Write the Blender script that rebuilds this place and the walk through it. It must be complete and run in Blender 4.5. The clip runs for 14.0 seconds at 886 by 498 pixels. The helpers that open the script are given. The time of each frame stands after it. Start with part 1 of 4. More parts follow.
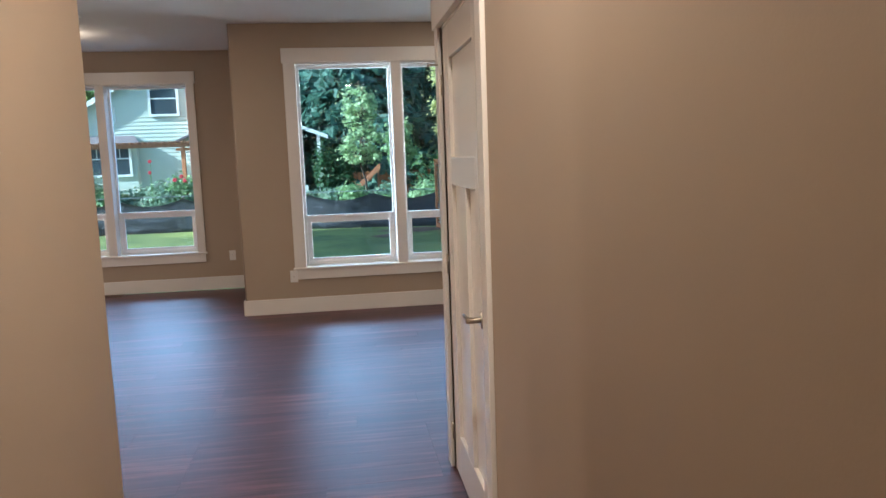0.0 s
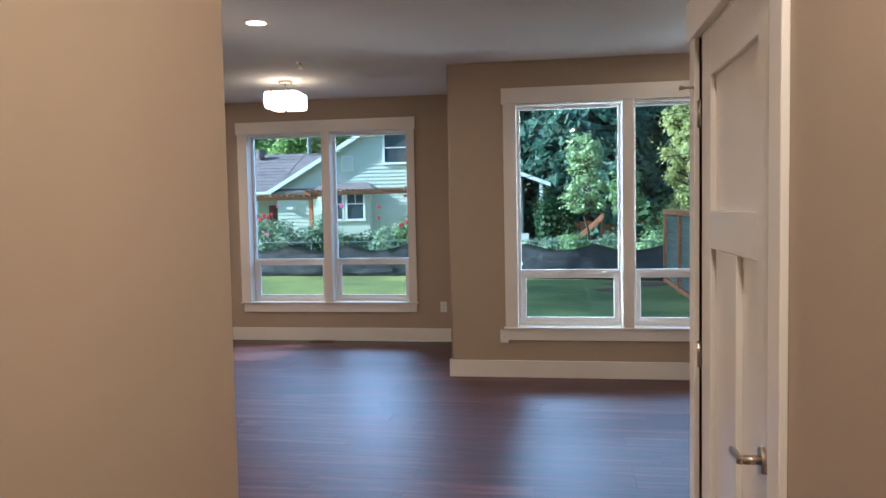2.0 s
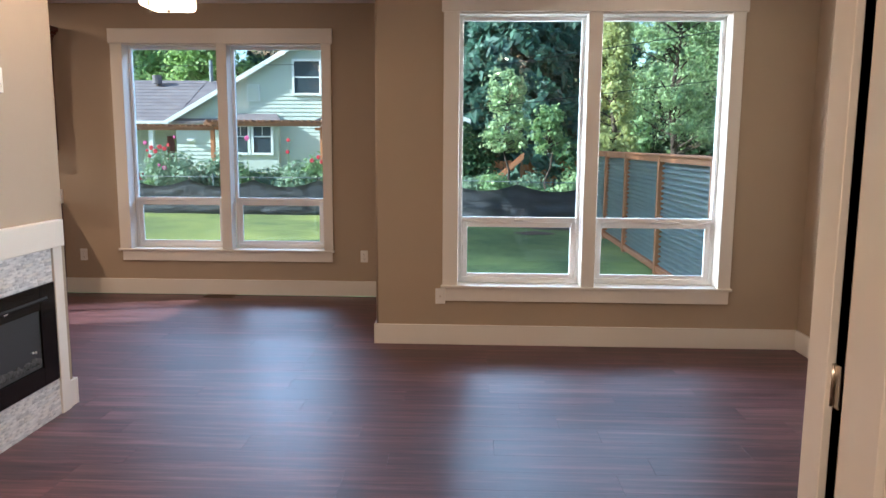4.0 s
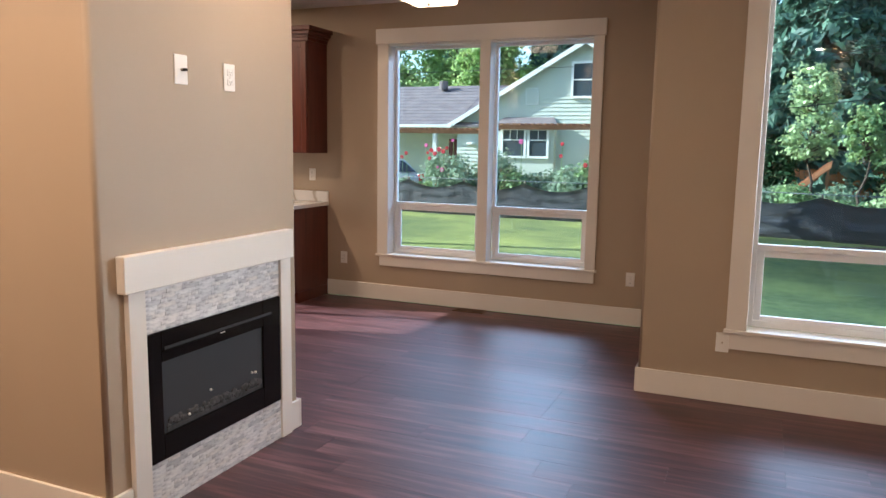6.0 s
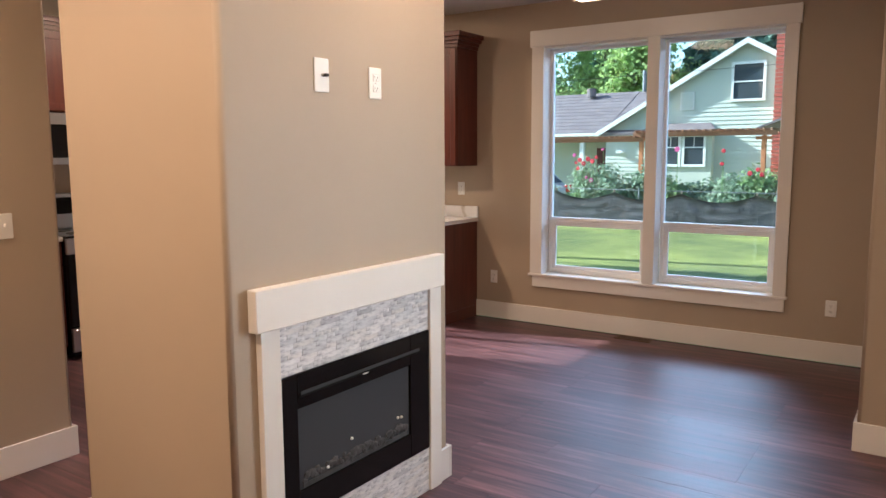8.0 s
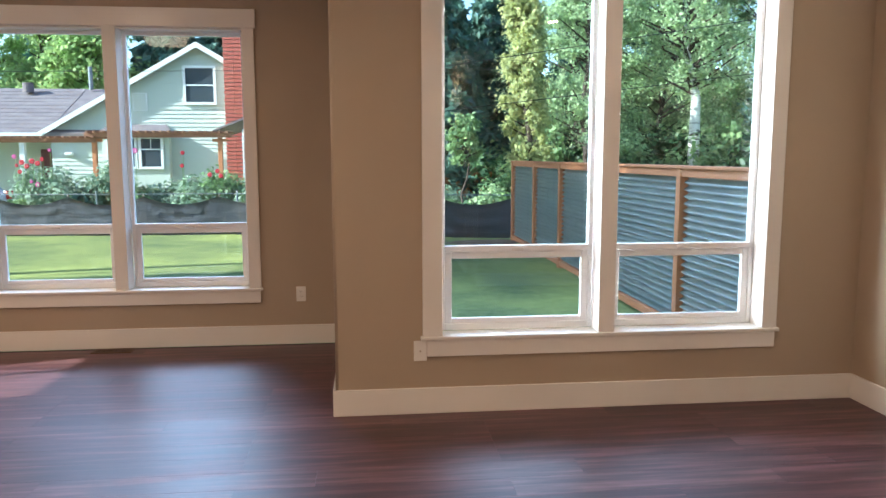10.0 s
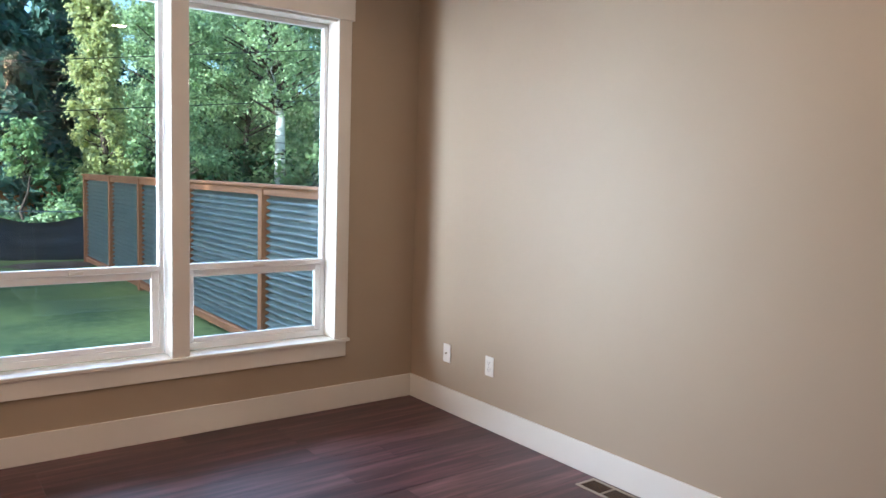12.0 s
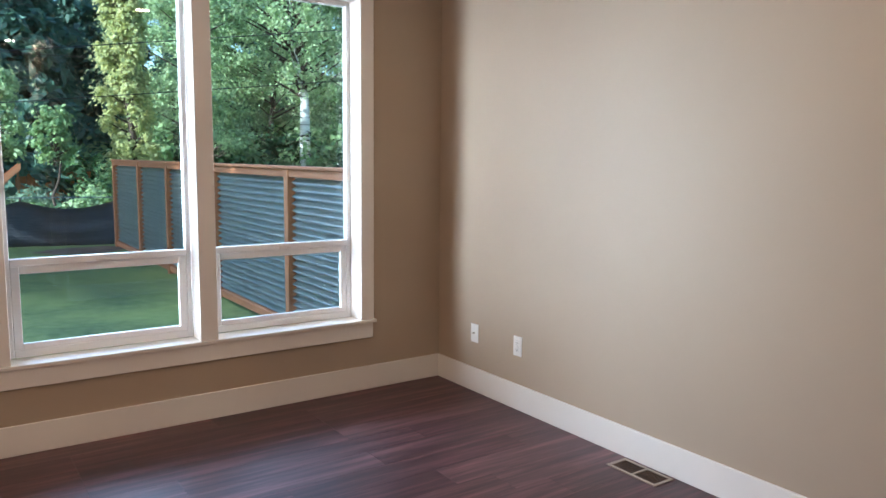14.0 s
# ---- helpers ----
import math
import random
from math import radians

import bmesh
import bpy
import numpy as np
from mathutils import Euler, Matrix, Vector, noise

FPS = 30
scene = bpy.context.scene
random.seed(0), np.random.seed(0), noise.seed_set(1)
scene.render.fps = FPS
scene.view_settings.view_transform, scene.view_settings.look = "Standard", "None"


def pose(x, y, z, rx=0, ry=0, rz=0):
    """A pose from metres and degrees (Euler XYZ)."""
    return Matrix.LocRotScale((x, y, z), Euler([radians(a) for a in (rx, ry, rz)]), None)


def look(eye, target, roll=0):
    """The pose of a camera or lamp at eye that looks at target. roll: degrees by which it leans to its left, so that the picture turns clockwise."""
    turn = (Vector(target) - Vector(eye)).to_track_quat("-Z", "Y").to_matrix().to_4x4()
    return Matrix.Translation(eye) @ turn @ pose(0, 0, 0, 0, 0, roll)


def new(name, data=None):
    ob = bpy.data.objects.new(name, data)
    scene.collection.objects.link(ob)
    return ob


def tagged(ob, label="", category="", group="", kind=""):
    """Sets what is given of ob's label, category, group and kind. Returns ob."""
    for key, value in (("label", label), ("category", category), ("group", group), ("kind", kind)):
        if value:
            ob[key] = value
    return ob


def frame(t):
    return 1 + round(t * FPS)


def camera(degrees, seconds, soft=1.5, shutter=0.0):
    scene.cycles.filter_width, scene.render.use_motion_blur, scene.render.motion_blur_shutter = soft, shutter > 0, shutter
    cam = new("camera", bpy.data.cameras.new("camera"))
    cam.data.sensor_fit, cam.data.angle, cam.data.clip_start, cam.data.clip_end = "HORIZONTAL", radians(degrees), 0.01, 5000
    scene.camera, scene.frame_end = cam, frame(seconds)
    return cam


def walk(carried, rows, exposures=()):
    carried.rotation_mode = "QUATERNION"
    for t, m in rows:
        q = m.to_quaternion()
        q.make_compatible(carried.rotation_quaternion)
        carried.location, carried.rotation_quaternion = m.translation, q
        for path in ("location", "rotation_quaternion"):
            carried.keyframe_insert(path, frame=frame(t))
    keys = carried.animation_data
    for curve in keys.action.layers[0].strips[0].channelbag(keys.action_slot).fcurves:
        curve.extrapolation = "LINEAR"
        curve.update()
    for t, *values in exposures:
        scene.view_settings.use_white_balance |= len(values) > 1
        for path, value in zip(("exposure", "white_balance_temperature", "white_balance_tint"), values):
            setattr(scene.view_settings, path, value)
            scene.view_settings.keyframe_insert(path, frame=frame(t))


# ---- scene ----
cam = camera(61.8, 14.0)
PATH = [
    (0, (0.927, -7.212, 1.495), (1.202, -5.248, 1.238), -2.0),
    (0.5, (0.894, -7.079, 1.507), (1.032, -5.093, 1.317), -1.7),
    (1, (0.908, -6.904, 1.505), (0.82, -4.914, 1.331), -1.7),
    (1.5, (0.967, -6.696, 1.513), (0.708, -4.718, 1.381), -0.8),
    (2, (0.949, -6.452, 1.503), (0.641, -4.479, 1.39), -1.1),
    (2.5, (0.832, -6.118, 1.504), (0.662, -4.128, 1.39), -1.1),
    (2.7, (0.802, -6.0, 1.497), (0.687, -4.008, 1.355), -1.2),
    (4.8, (0.649, -4.941, 1.463), (0.565, -2.965, 1.168), 1.0),
    (5, (0.665, -4.847, 1.466), (0.503, -2.876, 1.174), 1.1),
    (5.5, (0.703, -4.671, 1.479), (0.23, -2.751, 1.176), 1.2),
    (6, (0.608, -4.513, 1.477), (-0.166, -2.69, 1.198), 0.9),
    (6.5, (0.472, -4.405, 1.488), (-0.559, -2.709, 1.24), 0.6),
    (7, (0.408, -4.305, 1.481), (-0.814, -2.739, 1.242), -0.2),
    (7.2, (0.392, -4.249, 1.483), (-0.869, -2.715, 1.244), -0.3),
    (9.3, (0.147, -4.045, 1.47), (-0.179, -2.091, 1.195), -0.0),
    (9.5, (0.146, -4.045, 1.467), (-0.017, -2.07, 1.196), 0.0),
    (10, (0.181, -4.037, 1.443), (0.387, -2.063, 1.194), -0.1),
    (10.5, (0.231, -4.031, 1.447), (0.759, -2.114, 1.225), -0.2),
    (11, (0.27, -4.042, 1.456), (1.086, -2.226, 1.266), -0.0),
    (11.5, (0.276, -4.036, 1.457), (1.317, -2.337, 1.289), 1.2),
    (12, (0.295, -4.012, 1.449), (1.49, -2.419, 1.261), 1.7),
    (12.5, (0.308, -4.003, 1.447), (1.632, -2.517, 1.25), 1.5),
    (13, (0.315, -3.994, 1.447), (1.725, -2.589, 1.25), 1.1),
    (13.5, (0.312, -3.987, 1.447), (1.656, -2.523, 1.227), 0.9),
    (14, (0.324, -3.976, 1.446), (1.458, -2.347, 1.201), 0.6),
]
walk(cam, [(t, look(e, g, r)) for t, e, g, r in PATH], ((0, 1.42, 4850, 3), (2.7, 1.25, 4900, 5), (4.8, 1.53, 5600, 9), (6.5, 1.40, 5450, 9), (9.5, 1.64, 5500, 9), (11.5, 1.44, 5300, 9), (14, 1.34, 5200, 9)))
# ---- world, sun, lights ----
SUN_AZ, SUN_EL = radians(256), radians(28)          # azimuth clockwise from +y
world = bpy.data.worlds.new("sky")
scene.world = world
world.use_nodes = True
wn = world.node_tree
sky = wn.nodes.new("ShaderNodeTexSky")
sky.sky_type, sky.sun_disc = "NISHITA", False
sky.sun_elevation, sky.sun_rotation = SUN_EL, SUN_AZ
wn.links.new(sky.outputs[0], wn.nodes["Background"].inputs[0])
wn.nodes["Background"].inputs[1].default_value = 0.15
sun = new("sun", bpy.data.lights.new("sun", "SUN"))
sun.data.energy, sun.data.angle, sun.data.color = 5.0, radians(0.6), (1, 0.93, 0.82)
to_sun = Vector((math.sin(SUN_AZ) * math.cos(SUN_EL), math.cos(SUN_AZ) * math.cos(SUN_EL), math.sin(SUN_EL)))
sun.matrix_world = look(to_sun * 30, (0, 0, 0))

CEIL = 2.74
# first two fittings are seen; the others are unseen, added for warm light
DOWNLIGHTS = [(-1.0, -1.75, 7), (2.0, -0.75, 1.4), (2.0, -2.9, 3.5), (1.2, -5.75, 14), (1.2, -8.1, 3), (-2.9, -3.75, 15), (-1.3, -3.75, 14), (-4.2, -0.6, 14), (-4.2, 0.7, 10)]
for lx, ly, power in DOWNLIGHTS:
    lamp = new("downlight_lamp", bpy.data.lights.new("downlight_lamp", "AREA"))
    lamp.data.shape, lamp.data.size, lamp.data.energy, lamp.data.color = "DISK", 0.12, power, (1, 0.69, 0.44) if ly < -5 else (1, 0.66, 0.40)
    lamp.matrix_world = pose(lx, ly, CEIL - 0.012)

# unseen lamps added high outside the two big windows, standing in for sky light
for sx, sy, sz, power in ((1.9, 6.0, 5.3, 118), (-1.66, 8.0, 5.5, 260)):
    lamp = new("sky_fill_lamp", bpy.data.lights.new("sky_fill_lamp", "AREA"))
    lamp.data.shape, lamp.data.size, lamp.data.size_y, lamp.data.energy, lamp.data.color = "RECTANGLE", 5.0, 2.4, power, (.62, .77, 1)
    lamp.data.spread = radians(150)
    lamp.matrix_world = look((sx, sy, sz), (sx - .4, sy - 8.0, 1.0))

# unseen lamp added outside the living-room window as garden light on east wall
lamp = new("window_fill_lamp", bpy.data.lights.new("window_fill_lamp", "AREA"))
lamp.data.shape, lamp.data.size, lamp.data.size_y, lamp.data.energy, lamp.data.color = "RECTANGLE", .62, 2.0, 18, (.96, .96, .88)
lamp.data.spread = radians(78)
lamp.matrix_world = look((.80, .50, 1.45), (.80 + 4.0, .50 - 2.4, 1.35))

# second unseen lamp added there, to brighten the fireplace wall
lamp = new("window_fill_lamp", bpy.data.lights.new("window_fill_lamp", "AREA"))
lamp.data.shape, lamp.data.size, lamp.data.size_y, lamp.data.energy, lamp.data.color = "RECTANGLE", 1.4, 2.1, 20, (1, .95, .86)
lamp.data.spread = radians(66)
lamp.matrix_world = look((1.8, .98, 1.45), (1.8 - 4.3, .98 - 2.55, 1.4))

# ---- materials ----
def material(name, base=(.5, .5, .5), rough=.5, metal=0.0):
    m = bpy.data.materials.new(name)
    m.use_nodes = True
    b = m.node_tree.nodes["Principled BSDF"]
    b.inputs["Base Color"].default_value = (*base, 1)
    b.inputs["Roughness"].default_value = rough
    b.inputs["Metallic"].default_value = metal
    return m


def node(m, kind, **values):
    n = m.node_tree.nodes.new("ShaderNode" + kind)
    for k, v in values.items():
        k = k.replace("_", " ")
        if k in n.inputs:
            n.inputs[k].default_value = v
    return n


def wire(m, a, b):
    m.node_tree.links.new(a, b)


def coords(m, scale=(1, 1, 1), kind="Object"):
    t, mp = node(m, "TexCoord"), node(m, "Mapping")
    mp.inputs["Scale"].default_value = scale
    wire(m, t.outputs[kind], mp.inputs["Vector"])
    return mp.outputs[0]


def noise_tex(m, vec, scale, detail=4, rough=.55):
    n = node(m, "TexNoise", Scale=scale, Detail=detail, Roughness=rough)
    wire(m, vec, n.inputs["Vector"])
    return n.outputs["Fac"]


def ramp(m, fac, stops):
    r = m.node_tree.nodes.new("ShaderNodeValToRGB")
    while len(r.color_ramp.elements) < len(stops):
        r.color_ramp.elements.new(.5)
    for e, (p, c) in zip(r.color_ramp.elements, stops):
        e.position, e.color = p, (*c, 1)
    wire(m, fac, r.inputs[0])
    return r.outputs[0]


def math_node(m, op, a, b):
    n = m.node_tree.nodes.new("ShaderNodeMath")
    n.operation = op
    for i, v in enumerate((a, b)):
        if isinstance(v, (int, float)):
            n.inputs[i].default_value = v
        else:
            wire(m, v, n.inputs[i])
    return n.outputs[0]


def bump(m, height, strength=.2, distance=.002):
    b = node(m, "Bump", Strength=strength, Distance=distance)
    wire(m, height, b.inputs["Height"])
    wire(m, b.outputs[0], m.node_tree.nodes["Principled BSDF"].inputs["Normal"])


def principled(m):
    return m.node_tree.nodes["Principled BSDF"]


def mottled(name, dark, light, rough, scale=3.0, grain=220.0, bump_strength=.12, metal=0.0):
    m = material(name, light, rough, metal)
    v = coords(m)
    wire(m, ramp(m, noise_tex(m, v, scale, 5), [(.3, dark), (.7, light)]), principled(m).inputs["Base Color"])
    bump(m, noise_tex(m, v, grain, 2), bump_strength, .0015)
    return m


M_WALL = mottled("tan_wall_paint", (.400, .322, .236), (.422, .342, .252), .55, 1.2, 160, .12)
M_CEIL = mottled("white_ceiling_paint", (.70, .69, .66), (.73, .72, .69), .8, 1.5, 120, .3)
M_TRIM = mottled("white_trim_paint", (.76, .73, .68), (.80, .77, .72), .32, 2, 60, .03)
M_DOOR = mottled("semi_gloss_door_paint", (.76, .73, .68), (.79, .76, .71), .23, 2, 60, .02)
M_VINYL = material("white_vinyl", (.88, .89, .89), .28)
M_PLATE = material("white_plastic", (.82, .81, .78), .3)
M_BLACK = material("black_gloss", (.008, .008, .009), .12)
M_BLACK.node_tree.nodes["Principled BSDF"].inputs["Specular IOR Level"].default_value = .22
M_DARK = material("dark_slot", (.01, .01, .01), .6)
M_NICKEL = material("brushed_nickel", (.52, .47, .40), .3, 1)
M_STEEL = material("stainless_steel", (.62, .62, .62), .28, 1)
M_EXT = mottled("outside_siding_paint", (.42, .45, .43), (.5, .52, .5), .7)


def wood(name, dark, light, rough, axis=2, coat=0.0):
    m = material(name, light, rough)
    sc = [14, 14, 14]
    sc[axis] = 1.2
    v = coords(m, tuple(sc))
    wire(m, ramp(m, noise_tex(m, v, 1.6, 6, .6), [(.3, dark), (.7, light)]), principled(m).inputs["Base Color"])
    bump(m, noise_tex(m, v, 6, 4), .12, .001)
    principled(m).inputs["Coat Weight"].default_value = coat
    return m


M_CHERRY = wood("dark_cherry_wood", (.065, .012, .007), (.135, .028, .014), .38, 2, .12)
M_CEDAR = wood("orange_cedar", (.42, .15, .06), (.60, .24, .10), .7, 2)

M_GLASS = bpy.data.materials.new("window_glass")
M_GLASS.use_nodes = True
_g = M_GLASS.node_tree
_g.nodes.remove(_g.nodes["Principled BSDF"])
_mix, _tr, _gl, _fr = (_g.nodes.new("ShaderNode" + k) for k in ("MixShader", "BsdfTransparent", "BsdfGlossy", "Fresnel"))
_tr.inputs[0].default_value = (.90, .96, .955, 1)
_gl.inputs["Roughness"].default_value = 0.0
_fr.inputs[0].default_value = 1.5
_g.links.new(_fr.outputs[0], _mix.inputs[0])
_g.links.new(_tr.outputs[0], _mix.inputs[1])
_g.links.new(_gl.outputs[0], _mix.inputs[2])
_g.links.new(_mix.outputs[0], _g.nodes["Material Output"].inputs[0])


def glowing(name, col, strength):
    m = material(name, (.8, .8, .8), .5)
    principled(m).inputs["Emission Color"].default_value = (*col, 1)
    principled(m).inputs["Emission Strength"].default_value = strength
    return m


M_GLOW = glowing("lit_diffuser", (1, .76, .50), 5)


# ---- mesh helpers ----
def bx(bm, x0, x1, y0, y1, z0, z1, bevel=0.0, seg=1):
    r = bmesh.ops.create_cube(bm, size=1.0)
    vs = r["verts"]
    for v in vs:
        v.co = Vector(((x0 + x1) / 2 + v.co.x * (x1 - x0), (y0 + y1) / 2 + v.co.y * (y1 - y0), (z0 + z1) / 2 + v.co.z * (z1 - z0)))
    if bevel:
        es = {e for v in vs for e in v.link_edges}
        bmesh.ops.bevel(bm, geom=list(es), offset=bevel, segments=seg, affect="EDGES", profile=.5)
    return bm


def cyl(bm, p, r, depth, axis="z", seg=20, r2=None):
    rot = {"z": Matrix(), "x": Matrix.Rotation(radians(90), 4, "Y"), "y": Matrix.Rotation(radians(-90), 4, "X")}[axis]
    bmesh.ops.create_cone(bm, cap_ends=True, segments=seg, radius1=r, radius2=r if r2 is None else r2, depth=depth, matrix=Matrix.Translation(p) @ rot)
    return bm


def mesh(name, bm, mat, smooth=False):
    me = bpy.data.meshes.new(name)
    bm.to_mesh(me)
    bm.free()
    me.materials.append(mat)
    if smooth:
        for p in me.polygons:
            p.use_smooth = True
    return me


def part(name, bm, mat, parent=None, label="", smooth=False):
    ob = new(name, mesh(name, bm, mat, smooth))
    if parent:
        ob.parent = parent
    return tagged(ob, label)


def B():
    return bmesh.new()


def thing(name, label="", category="", group="", kind="", at=(0, 0, 0), rz=0):
    ob = new(name)
    ob.matrix_world = pose(*at, 0, 0, rz)
    return tagged(ob, label, category, group, kind)


def solid(name, bm, mat, label="", category="", group="", kind="", at=(0, 0, 0), rz=0, smooth=False):
    ob = part(name, bm, mat, None, "", smooth)
    ob.matrix_world = pose(*at, 0, 0, rz)
    return tagged(ob, label, category, group, kind)


# ---- large structure ----
BH = 0.148       # baseboard height
WT = 0.165       # outer wall thickness
NX0, NX1, FY = 0.0, 3.065, 1.68


def wall(name, bm, mat=None, label="painted tan drywall wall"):
    return tagged(part(name, bm, mat or M_WALL), label, "wall", "", "structure")


def corner_box(x0, x1, y0, y1, z0, z1, corners, r=.018):
    """A box with the named vertical edges (pairs of x, y) rounded."""
    bm = bx(B(), x0, x1, y0, y1, z0, z1)
    es = []
    for e in bm.edges:
        a, b = e.verts
        if abs(a.co.x - b.co.x) + abs(a.co.y - b.co.y) < 1e-6 and any(abs(a.co.x - cx) + abs(a.co.y - cy) < 1e-4 for cx, cy in corners):
            es.append(e)
    bmesh.ops.bevel(bm, geom=es, offset=r, segments=4, affect="EDGES", profile=.5)
    for f in bm.faces:
        f.smooth = abs(f.normal.x) > .01 and abs(f.normal.y) > .01
    return bm


# a wall along x with one opening (x0,x1,z0,z1)
def wall_open_x(name, xa, xb, ya, yb, o):
    bm = B()
    x0, x1, z0, z1 = o
    bx(bm, xa, x0, ya, yb, 0, CEIL)
    bx(bm, x1, xb, ya, yb, 0, CEIL)
    bx(bm, x0, x1, ya, yb, 0, z0)
    bx(bm, x0, x1, ya, yb, z1, CEIL)
    return wall(name, bm)


WIN_Z0, WIN_Z1 = 0.425, 2.38
WX0 = 0.585                      # opening of the near window: WX0 .. WX0 + WW
WW = 1.90
SHIFT = -3.182
wall_open_x("wall_north_living", 0.165, NX1, 0, WT, (WX0, WX0 + WW, WIN_Z0, WIN_Z1))
wall_open_x("wall_north_dining", -5.715, 0.0, FY, FY + WT, (WX0 + SHIFT, WX0 + WW + SHIFT, WIN_Z0, WIN_Z1))
wall("wall_jog", corner_box(0, 0.165, 0, FY + WT, 0, CEIL, [(0, 0)]))
HX, SY = 1.42, -3.765     # hall face of the closet wall; living-room face of the south wall
wall("wall_east", bx(B(), NX1, NX1 + WT, SY, WT, 0, CEIL))
wall("wall_south_living", bx(B(), HX, NX1 + WT, SY - .12, SY, 0, CEIL))
DY0, DY1, DZ = -4.757, -3.842, 2.05      # the hall door's opening
bm = B()
bx(bm, HX, 1.54, DY1, SY - .12, 0, CEIL)
bx(bm, HX, 1.54, -9.0, DY0, 0, CEIL)
bx(bm, HX, 1.54, DY0, DY1, DZ, CEIL)
wall("wall_hall_east", bm)
wall("wall_closet", bx(B(), 2.2, 2.3, -9, SY - .12, 0, CEIL))
wall("wall_hall_end", bx(B(), 0.1, 2.3, -9.12, -9.0, 0, CEIL))
wall("wall_hall_west", corner_box(0.09, 0.21, -9.0, -4.85, 0, CEIL, [(0.21, -4.85)]))
wall("wall_south_passage", bx(B(), -3.35, 0.09, -4.97, -4.85, 0, CEIL))
wall("wall_kitchen_end", corner_box(-3.355, -3.235, -4.85, -2.195, 0, CEIL, [(-3.235, -2.195), (-3.355, -2.195)]))
wall("wall_kitchen_south", bx(B(), -5.715, -3.355, -2.315, -2.195, 0, CEIL))
# west wall; window over the counter end is unseen, assumed from sun on floor
bm = B()
WWIN = (-0.42, 0.78, 1.1, 2.15)
bx(bm, -5.715, -5.55, -2.195, WWIN[0], 0, CEIL)
bx(bm, -5.715, -5.55, WWIN[1], FY, 0, CEIL)
bx(bm, -5.715, -5.55, WWIN[0], WWIN[1], 0, WWIN[2])
bx(bm, -5.715, -5.55, WWIN[0], WWIN[1], WWIN[3], CEIL)
wall("wall_west", bm)
CX0, CX1, CY0, CY1 = -2.405, -1.54, -2.598, -1.373
wall("wall_fireplace", corner_box(CX0, CX1, CY0, CY1, 0, CEIL, [(CX0, CY0), (CX1, CY0), (CX0, CY1), (CX1, CY1)]))
tagged(part("ceiling", bx(B(), -6.3, 3.3, -9.2, FY + WT, CEIL, CEIL + .15), M_CEIL), "flat white textured ceiling", "ceiling", "", "structure")
# assumed upper storey and eaves above the ceiling, unseen, added to shade the lawn
bm = B()
bx(bm, -5.8, 3.4, FY + .02, FY + .16, CEIL + .16, 5.2)
bx(bm, -5.8, -5.66, -9.0, FY + .02, CEIL + .16, 5.2)
bx(bm, 3.26, 3.4, -9.0, FY + .02, CEIL + .16, 5.2)
bx(bm, -6.2, 3.8, -9.6, FY + .6, 5.2, 5.4)
wall("wall_shade_blocker", bm, M_EXT, "pale unseen upper-storey wall and eaves added to shade garden")
M_SUB = material("dark_underlay", (.03, .018, .014), .8)
tagged(part("floor", bx(B(), -6.2, 3.2, -9.1, FY + .01, -.3, -.008), M_SUB), "dark underlay below floor planks", "floor", "", "structure")


# ---- windows ----
def window_pair(name, dx, dy):
    """Two units side by side in one casing; built for the wall face y = dy."""
    w = thing(name, "white double window with craftsman casing in tan wall", "window", "", "structure", (WX0 + dx, dy, 0))
    part("window_head", bx(B(), -.112, WW + .09, -.03, 0, 2.376, 2.51, .002), M_TRIM, w)
    part("window_casing", bx(B(), -.098, .013, -.02, 0, .445, 2.376, .002), M_TRIM, w)
    part("window_casing", bx(B(), WW - .013, WW + .075, -.02, 0, .445, 2.376, .002), M_TRIM, w)
    part("window_mullion", bx(B(), .905, 1.0, -.02, .118, .445, 2.376, .002), M_TRIM, w)
    part("window_sill", bx(B(), -.11, WW + .088, -.035, .118, .425, .445, .003), M_TRIM, w)
    part("window_apron", bx(B(), -.075, WW + .068, -.02, 0, .33, .425, .002), M_TRIM, w)
    bm = B()
    bx(bm, .001, .013, 0, .118, .445, 2.375)
    bx(bm, WW - .013, WW - .001, 0, .118, .445, 2.375)
    bx(bm, .013, WW - .013, 0, .118, 2.363, 2.375)
    part("window_jamb", bm, M_TRIM, w)
    for x0, x1 in ((.013, .905), (1.0, WW - .013)):
        bm = B()
        f, h = .027, .040
        bx(bm, x0, x0 + f, .118, .163, .445, 2.363, .003)
        bx(bm, x1 - f, x1, .118, .163, .445, 2.363, .003)
        bx(bm, x0 + f, x1 - f, .118, .163, 2.363 - f, 2.363, .003)
        bx(bm, x0 + f, x1 - f, .118, .163, .445, .445 + h, .003)
        bx(bm, x0 + f, x1 - f, .108, .16, .90, .935, .003)
        part("window_frame", bm, M_VINYL, w)
        bm = B()
        g = .04
        a, b, c, d = x0 + f, x1 - f, .445 + h, .90
        bx(bm, a, a + g, .122, .15, c, d, .003)
        bx(bm, b - g, b, .122, .15, c, d, .003)
        bx(bm, a + g, b - g, .122, .15, c, c + g * .7, .003)
        bx(bm, a + g, b - g, .122, .15, d - g, d, .003)
        part("window_sash", bm, M_VINYL, w)
        cx = (x0 + x1) / 2
        lt = part("window_latch", bx(B(), cx - .035, cx + .035, .094, .108, .905, .922, .004, 2), M_PLATE, w)
        p1 = part("pane", bx(B(), a, b, .142, .147, .935, 2.363 - f), M_GLASS, w)
        p2 = part("pane", bx(B(), a + g, b - g, .134, .139, c + g * .7, d - g), M_GLASS, w)
        p1.visible_shadow = p2.visible_shadow = False
    return w


window_pair("window_1", 0, 0)
window_pair("window_2", SHIFT, FY)


